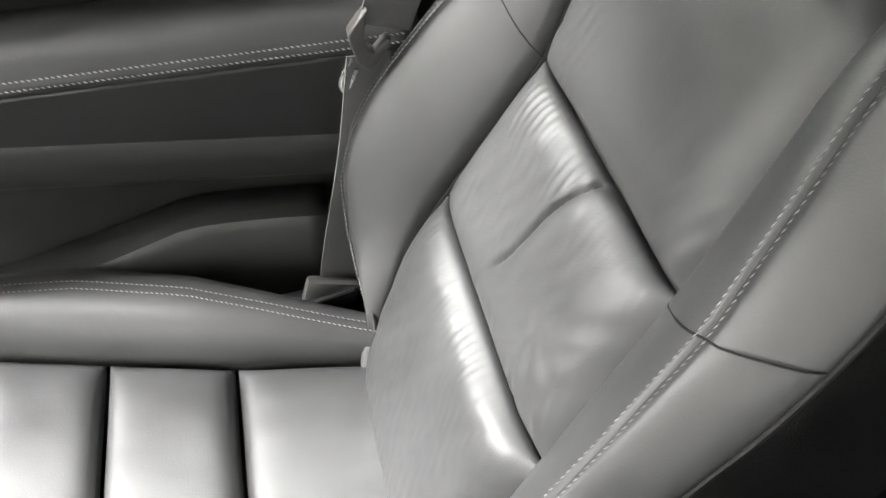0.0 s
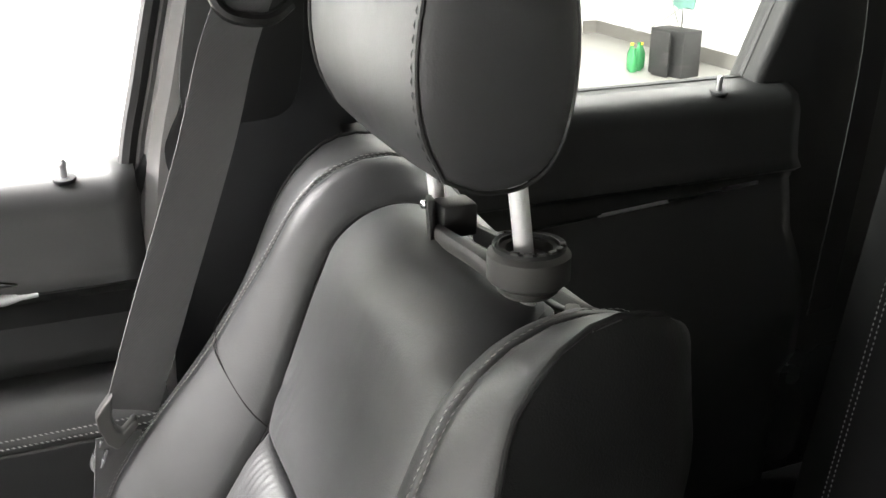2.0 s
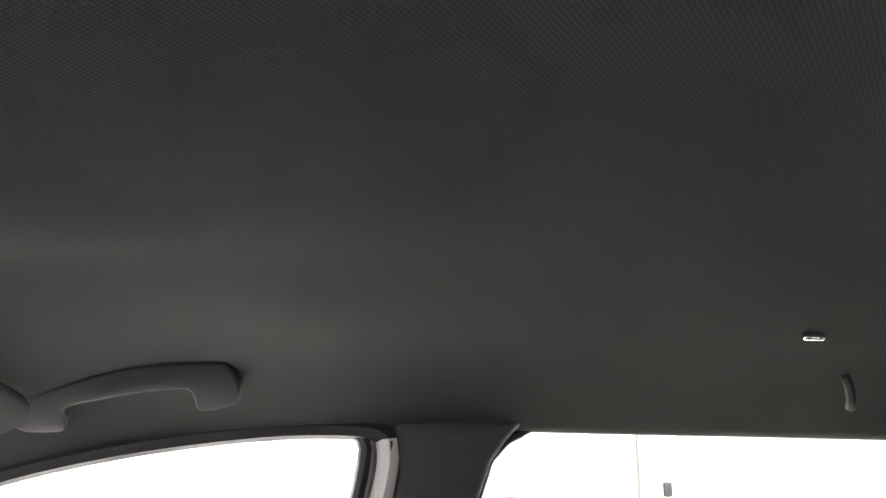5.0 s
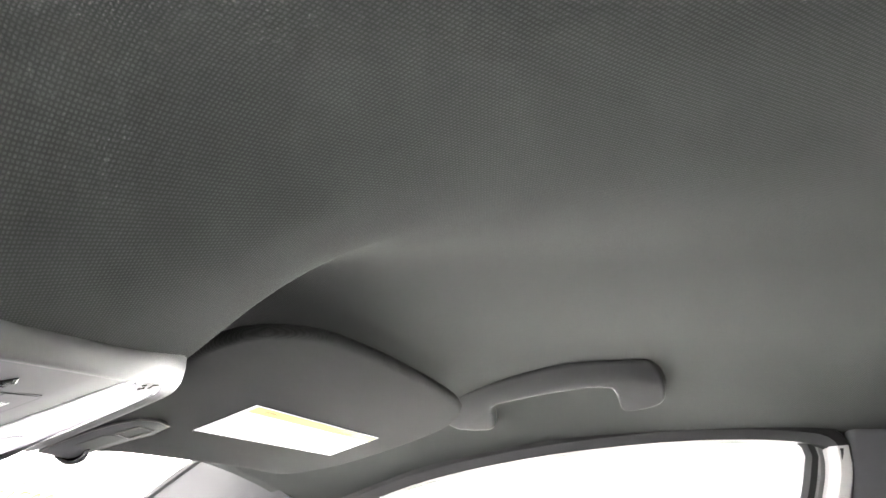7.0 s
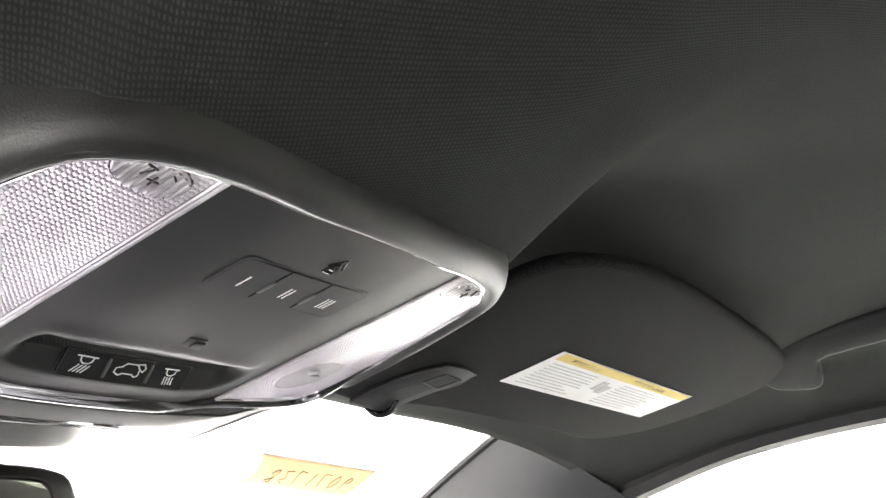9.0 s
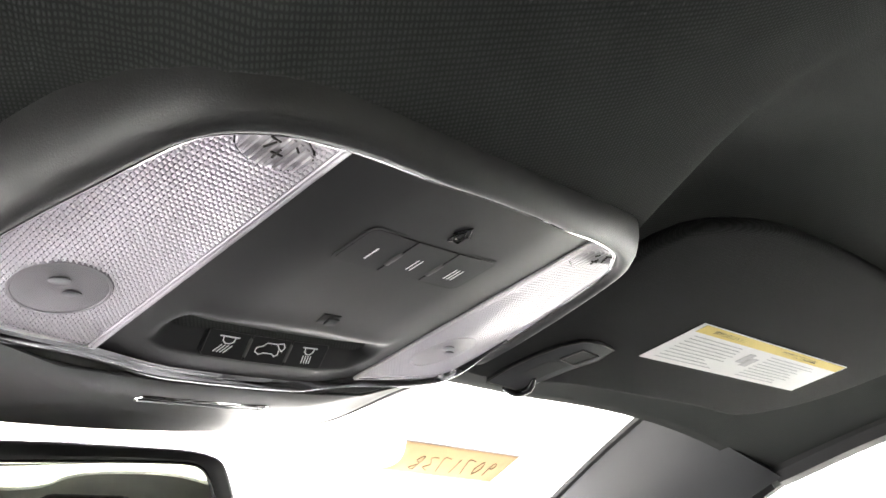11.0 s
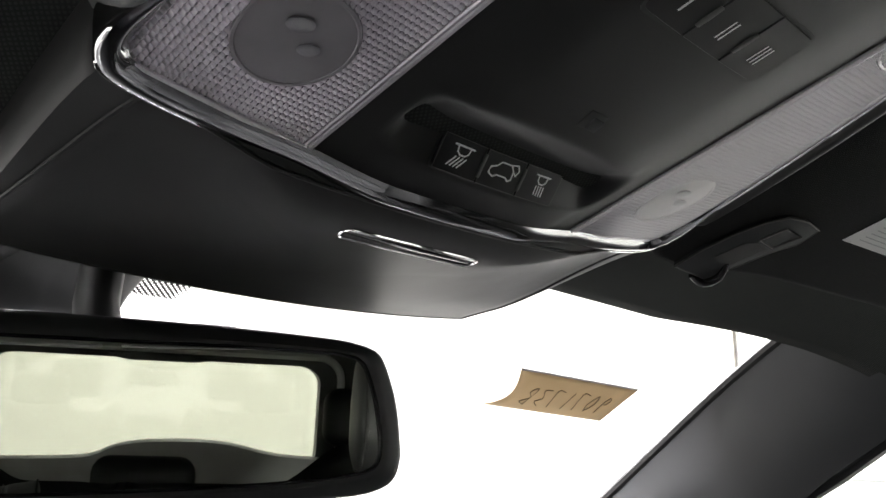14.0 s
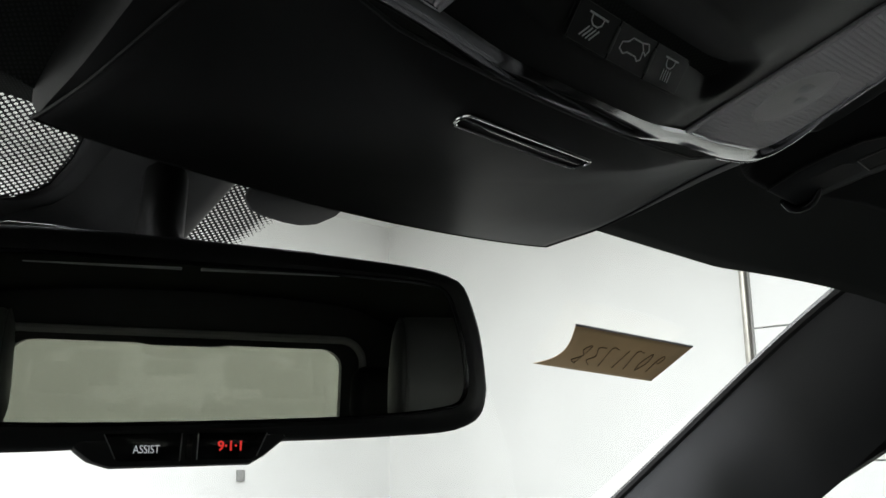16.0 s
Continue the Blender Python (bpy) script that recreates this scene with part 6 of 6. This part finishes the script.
for sgn, order in ((1, range(70)), (-1, range(68, -1, -1))):
    for i in order:
        a, b = si[i], so_[i]
        f = smooth01(0.43, 0.478, b.y)
        row = []
        for q in range(13):
            t = q / 12
            dn = lerp(0.0004 + 0.0006 * math.sin(math.pi * t), 0.0026 * t + 0.0016 * math.sin(math.pi * t), f)
            row.append(con(sgn * lerp(a.x, b.x, t), lerp(a.y, b.y, t), dn))
        row.append(con(sgn * (b.x + 0.0006 * f), b.y + 0.0016 * f, 0.0010 * f))
        row.append(con(sgn * b.x, b.y + 0.0008 * f, -0.010 * f - 0.001))
        rows.append(row)
part("front_strip", loft(rows), mat("dark_chrome", (0.50, 0.50, 0.51), 0.07, 1.0, vary=0.06, vscale=40), oc, "dark polished strip", face=DOWN)

# sunglasses tray ahead of the lamps
TR = ((0.0, 0.4870), (0.05, 0.4870), (0.10, 0.4860), (0.130, 0.4845), (0.1440, 0.4815), (0.1462, 0.4870), (0.1455, 0.510), (0.1435, 0.545), (0.1400, 0.585), (0.1375, 0.5985), (0.130, 0.6010), (0.06, 0.6010), (0.0, 0.6010))
LID = ((0.0, 0.4885), (0.05, 0.4885), (0.09, 0.4880), (0.1200, 0.4868), (0.1272, 0.4860), (0.1290, 0.4885), (0.1315, 0.520), (0.1338, 0.550), (0.1350, 0.585), (0.1352, 0.5975), (0.1300, 0.5995), (0.06, 0.5995), (0.0, 0.5995))
ll = loop(LID, 60)
lt = loop(TR, 60)
rows = []
for t, dn in ((0.80, -0.0012), (0.96, -0.0010), (0.985, -0.0016), (1.0, -0.0060), (1.0, -0.030), (0.985, -0.070)):
    rows.append([tray_p(x * t, lerp(0.55, y, t), dn) for x, y in lt])
ty = part("sunglasses_tray", loft(rows, close=True), PANEL, oc, "black flip-down tray")
part("tray_lid", loft([[tray_p(x * t, lerp(0.55, y, t), dn) for x, y in ll] for t, dn in ((0.001, 0), (0.2, 0), (0.4, 0), (0.6, 0), (0.8, 0), (0.95, 0), (0.992, -0.0002), (1.0, -0.0012), (1.0, -0.004))], close=True), PANEL, ty, "smooth black tray lid", face=V(0, 0, -1))
part("lid_gap", tube([tray_p(x * 1.007, 0.55 + (y - 0.55) * 1.006, -0.0006) for x, y in ll + ll[:1]], 0.0008, 6), RUBBER, ty)
slot = [(-0.0335 + 0.0030 * math.cos(a), 0.5075 + 0.0042 * math.sin(a)) for a in [radians(90 + 22.5 * k) for k in range(9)]] + [(0.0335 + 0.0030 * math.cos(a), 0.5075 + 0.0042 * math.sin(a)) for a in [radians(-90 + 22.5 * k) for k in range(9)]]
part("tray_release", tube([tray_p(x, y, 0.0004) for x, y in slot + slot[:1]], 0.0008, 8), CHROME, ty, "chrome rimmed release slot")
part("slot_face", loft([[tray_p(lerp(-0.0340, 0.0340, j / 16), lerp(0.5040, 0.5112, i / 8), -0.0008 + 0.0016 * math.sin(math.pi * i / 8) * (0.5 + 0.5 * j / 16)) for j in range(17)] for i in range(9)]), GLOSS, ty, "gloss black release pad", face=V(0, 0, -1))

# ---------------------------------------------------------------- mirror
MN = V(-0.266, -0.962, -0.045).normalized()
MR = V(0, 0, 1).cross(MN).normalized()
MC = V(-0.0306, 0.6651, 1.4056)
MK = 0.9053
MM = basis(MC, MR, MN.cross(MR))
M3 = MM.to_3x3()


def mp(a, b, n=0.0):
    return MM @ V(a * MK, b * MK, n * MK)


def radial(outline, n=120):
    """An outline sampled at even angles about its middle, so that two of them can be joined."""
    pts = spline([(a, b, 0) for a, b in outline + outline[:1]], 400)
    pol = sorted((math.atan2(p.y / 0.045, p.x / 0.165), math.hypot(p.y / 0.045, p.x / 0.165)) for p in pts)
    pol = [(pol[-1][0] - 2 * math.pi, pol[-1][1])] + pol + [(pol[0][0] + 2 * math.pi, pol[0][1])]
    res = []
    for k in range(n):
        a = -math.pi + 2 * math.pi * (k + 0.5) / n
        r = track(pol, a)
        res.append((0.165 * r * math.cos(a), 0.045 * r * math.sin(a)))
    return res


rm = thing("rear_view_mirror", tuple(MC), "black framed rear-view mirror with call buttons below the glass", "mirror")
SHELL = radial([(0.166, -0.017), (0.163, 0.0055), (0.159, 0.021), (0.151, 0.0385), (0.1428, 0.0435), (0.1295, 0.0465), (0.107, 0.048), (0.06, 0.0495), (0.0, 0.0500), (-0.056, 0.0495), (-0.09, 0.0475), (-0.135, 0.043),
                (-0.152, 0.036), (-0.160, 0.021), (-0.165, -0.005), (-0.166, -0.025), (-0.160, -0.037), (-0.145, -0.0440), (-0.081, -0.0465), (0.0, -0.0440), (0.0665, -0.0425), (0.108, -0.041), (0.1407, -0.039), (0.1565, -0.0347), (0.1632, -0.0281)])
PANE = radial([(0.1516, -0.0061), (0.1483, 0.0116), (0.1429, 0.027), (0.1375, 0.0356), (0.125, 0.0395), (0.0728, 0.0400), (0.0, 0.0390), (-0.079, 0.0375), (-0.13, 0.034), (-0.145, 0.025), (-0.152, 0.0), (-0.152, -0.022), (-0.144, -0.032),
               (-0.082, -0.0360), (0.0, -0.0354), (0.0665, -0.0334), (0.108, -0.031), (0.133, -0.0283), (0.147, -0.0249), (0.1516, -0.0172)])
rows = []
for k, f, n in ((0.0, 1.0, 0.0030), (0.06, 1.0, 0.0052), (0.30, 1.0, 0.0056), (0.42, 1.0, 0.0046), (0.75, 1.0, 0.0030), (0.95, 1.0, 0.0), (1.0, 1.0, -0.004), (1.0, 0.99, -0.012), (1.0, 0.93, -0.026), (1.0, 0.62, -0.036), (1.0, 0.22, -0.038)):
    rows.append([mp(lerp(a, c * 1.026, k) * f, lerp(b, d * 1.045, k) * f, n) for (a, b), (c, d) in zip(PANE, SHELL)])
part("housing", loft(rows, close=True, cap=True), HARD, rm, "matt black mirror shell")
part("mirror_glass", prism([mp(a, b, 0.0030) for a, b in PANE], M3 @ V(0, 0, 0.0010)), MIRROR, rm, "greenish mirror glass", smooth=False)
part("glass_rim", tube([mp(a * 1.006, b * 1.012, 0.0050) for a, b in PANE + PANE[:1]], 0.0009, 8), GLOSS, rm)
# grey tubes drawn in place of a glint on the upper bevel
for a0, a1 in ((-0.079, -0.0095), (0.0, 0.073)):
    part("rim_glint", tube([mp(lerp(a0, a1, k / 12), lerp(0.0336, 0.0396, (lerp(a0, a1, k / 12) + 0.079) / 0.152), 0.0042) for k in range(13)], [0.0003 + 0.0005 * (k / 12 if a0 < -0.01 else 1 - k / 12) for k in range(13)], 6), GREY, rm, "thin pale line for the glint on the glass edge")
tab = [(-0.0545, -0.038), (-0.0524, -0.0472), (-0.0441, -0.0535), (-0.0359, -0.0562), (0.0293, -0.0557), (0.0368, -0.0517), (0.0454, -0.0451), (0.060, -0.038)]
tb = part("button_tab", prism([mp(x, y, -0.012) for x, y in tab], M3 @ V(0, 0, 0.0140), 0.003), HARD, rm, "black call button tab")
for face in (((-0.0398, -0.0408), (-0.0346, -0.0515), (-0.0330, -0.0527), (-0.0057, -0.0530), (-0.0050, -0.0403)), ((0.0026, -0.0403), (0.0022, -0.0526), (0.0290, -0.0526), (0.0314, -0.0512), (0.0364, -0.0404))):
    cbt = part("call_button", prism([mp(x, y, 0.0040) for x, y in face], M3 @ V(0, 0, 0.0010), 0.0004), GLOSS, tb)
    for e0, e1 in ((face[0], face[1]), (face[-2], face[-1])):
        part("button_edge", tube([mp(*e0, 0.0052), mp(*e1, 0.0052)], 0.00028, 6), GREY, cbt, "thin pale edge line")
part("button_divider", prism([mp(x, y, 0.0040) for x, y in ((-0.0028, -0.041), (-0.0028, -0.0525), (0.0002, -0.0525), (0.0002, -0.041))], M3 @ V(0, 0, 0.0008), 0.0003), GLOSS, tb)
TM = MM @ Matrix.Translation((-0.0210 * MK, -0.0477 * MK, 0.0052 * MK))
part("button_word", text_mesh("ASSIST", 0.0052 * MK, TM @ Matrix.Diagonal((0.80, 1, 1, 1))), LIT_WHITE, tb, smooth=False)
TM = MM @ Matrix.Translation((0.0184 * MK, -0.0466 * MK, 0.0052 * MK))
part("button_word", text_mesh("9\u00b71\u00b71", 0.0064 * MK, TM, bold=0.00012), RED_INK, tb, "red lettering", smooth=False)
part("stem", tube([mp(0.0, 0.02, -0.035), V(0.008, 0.765, 1.475), V(0.025, 0.79, 1.52)], 0.013, 12), PANEL, rm)
for a in (-0.073, 0.050):
    part("top_bump", prism([mp(a + x, y, -0.018) for x, y in ((-0.020, 0.046), (-0.017, 0.0505), (-0.012, 0.0522), (0.012, 0.0522), (0.017, 0.0505), (0.020, 0.046))], M3 @ V(0, 0, 0.014), 0.001), HARD, rm)

sh = thing("sensor_housing", (0.04, 0.80, 1.52), "black plastic sensor cover behind the mirror", "sensor cover")
IN = V(0, -0.46, -0.888)
rows = []
for i in range(25):
    t = 0.012 + 0.186 * i / 24
    e = cover_edge(t)
    fl = smooth01(0.15, 0.185, t)
    sec = [(e, 0.003), (e + 0.0015, 0.0045), (lerp(e, 0.0150, 0.55), 0.0125), (0.0165, 0.0188), (0.0205, 0.0204), (0.035, 0.0214), (0.060, 0.0214), (0.071, 0.0200), (0.0755, 0.0165), (0.082, 0.003)]
    rows.append([screen_p(x, t) + IN * (d * lerp(0.9, 1.0, smooth01(0.0, 0.06, t)) + 0.004 * fl) for x, d in sec])
part("cover", loft(rows, close=True, cap=True), SENSOR, sh, "black moulded sensor cover")
pod = [screen_p(x, t) + IN * 0.003 for x, t in ((0.0960, 0.090), (0.0985, 0.1035), (0.1060, 0.1125), (0.1180, 0.1175), (0.1370, 0.1195), (0.1500, 0.1185), (0.1610, 0.1125), (0.1690, 0.096), (0.1690, 0.080), (0.0960, 0.080))]
part("sensor_pod", prism(pod, IN * 0.006, 0.0022, 3), HARD, sh, "small black pod on the glass")

# ---------------------------------------------------------------- paper on the windscreen
def paper_p(a, b):
    p = [V(0.500, 0.881, 1.445), V(0.655, 0.838, 1.431), V(0.621, 0.768, 1.460), V(0.472, 0.809, 1.474)]
    q = p[0].lerp(p[1], a).lerp(p[3].lerp(p[2], a), b)
    return q + V(0, 0, -0.006) * math.sin(math.pi * b) * (1 - a)


pn = thing("paper_note", (0.56, 0.82, 1.45), "tan paper slip with a handwritten number taped to the windscreen", "paper note")
part("sheet", loft([[paper_p(lerp(0.065 * math.sin(math.pi * j / 12), 1.0, i / 12), j / 12) for i in range(13)] for j in range(13)]), PAPER_TAN, pn, solid=0.0008)
part("sheet_edge", tube([paper_p(i / 12, 1.0) for i in range(13)], 0.0012, 6), INK_GREY, pn)
strokes = {"9": [(0.75, 0.62), (0.35, 0.55), (0.25, 0.85), (0.6, 0.97), (0.75, 0.62), (0.6, 0.0)], "0": [(0.5, 0.0), (0.15, 0.5), (0.5, 1.0), (0.85, 0.5), (0.5, 0.0)], "7": [(0.1, 1.0), (0.9, 1.0), (0.4, 0.0)],
           "1": [(0.6, 1.0), (0.4, 0.0)], "3": [(0.1, 1.0), (0.85, 0.95), (0.4, 0.55), (0.85, 0.3), (0.1, 0.0)], "B": [(0.2, 0.0), (0.2, 1.0), (0.8, 0.8), (0.25, 0.52), (0.9, 0.22), (0.2, 0.0)]}
for k, ch in enumerate("907173B"):
    a1 = 0.90 - k * 0.108
    w = 0.075 if ch != "1" else 0.05
    pts = [paper_p(a1 - x * w, 0.26 + y * 0.46) - V(0, 0, 0.0016) for x, y in strokes[ch]]
    part("handwritten_digit", tube(spline(pts, 24), 0.0006, 5), PENCIL, pn)
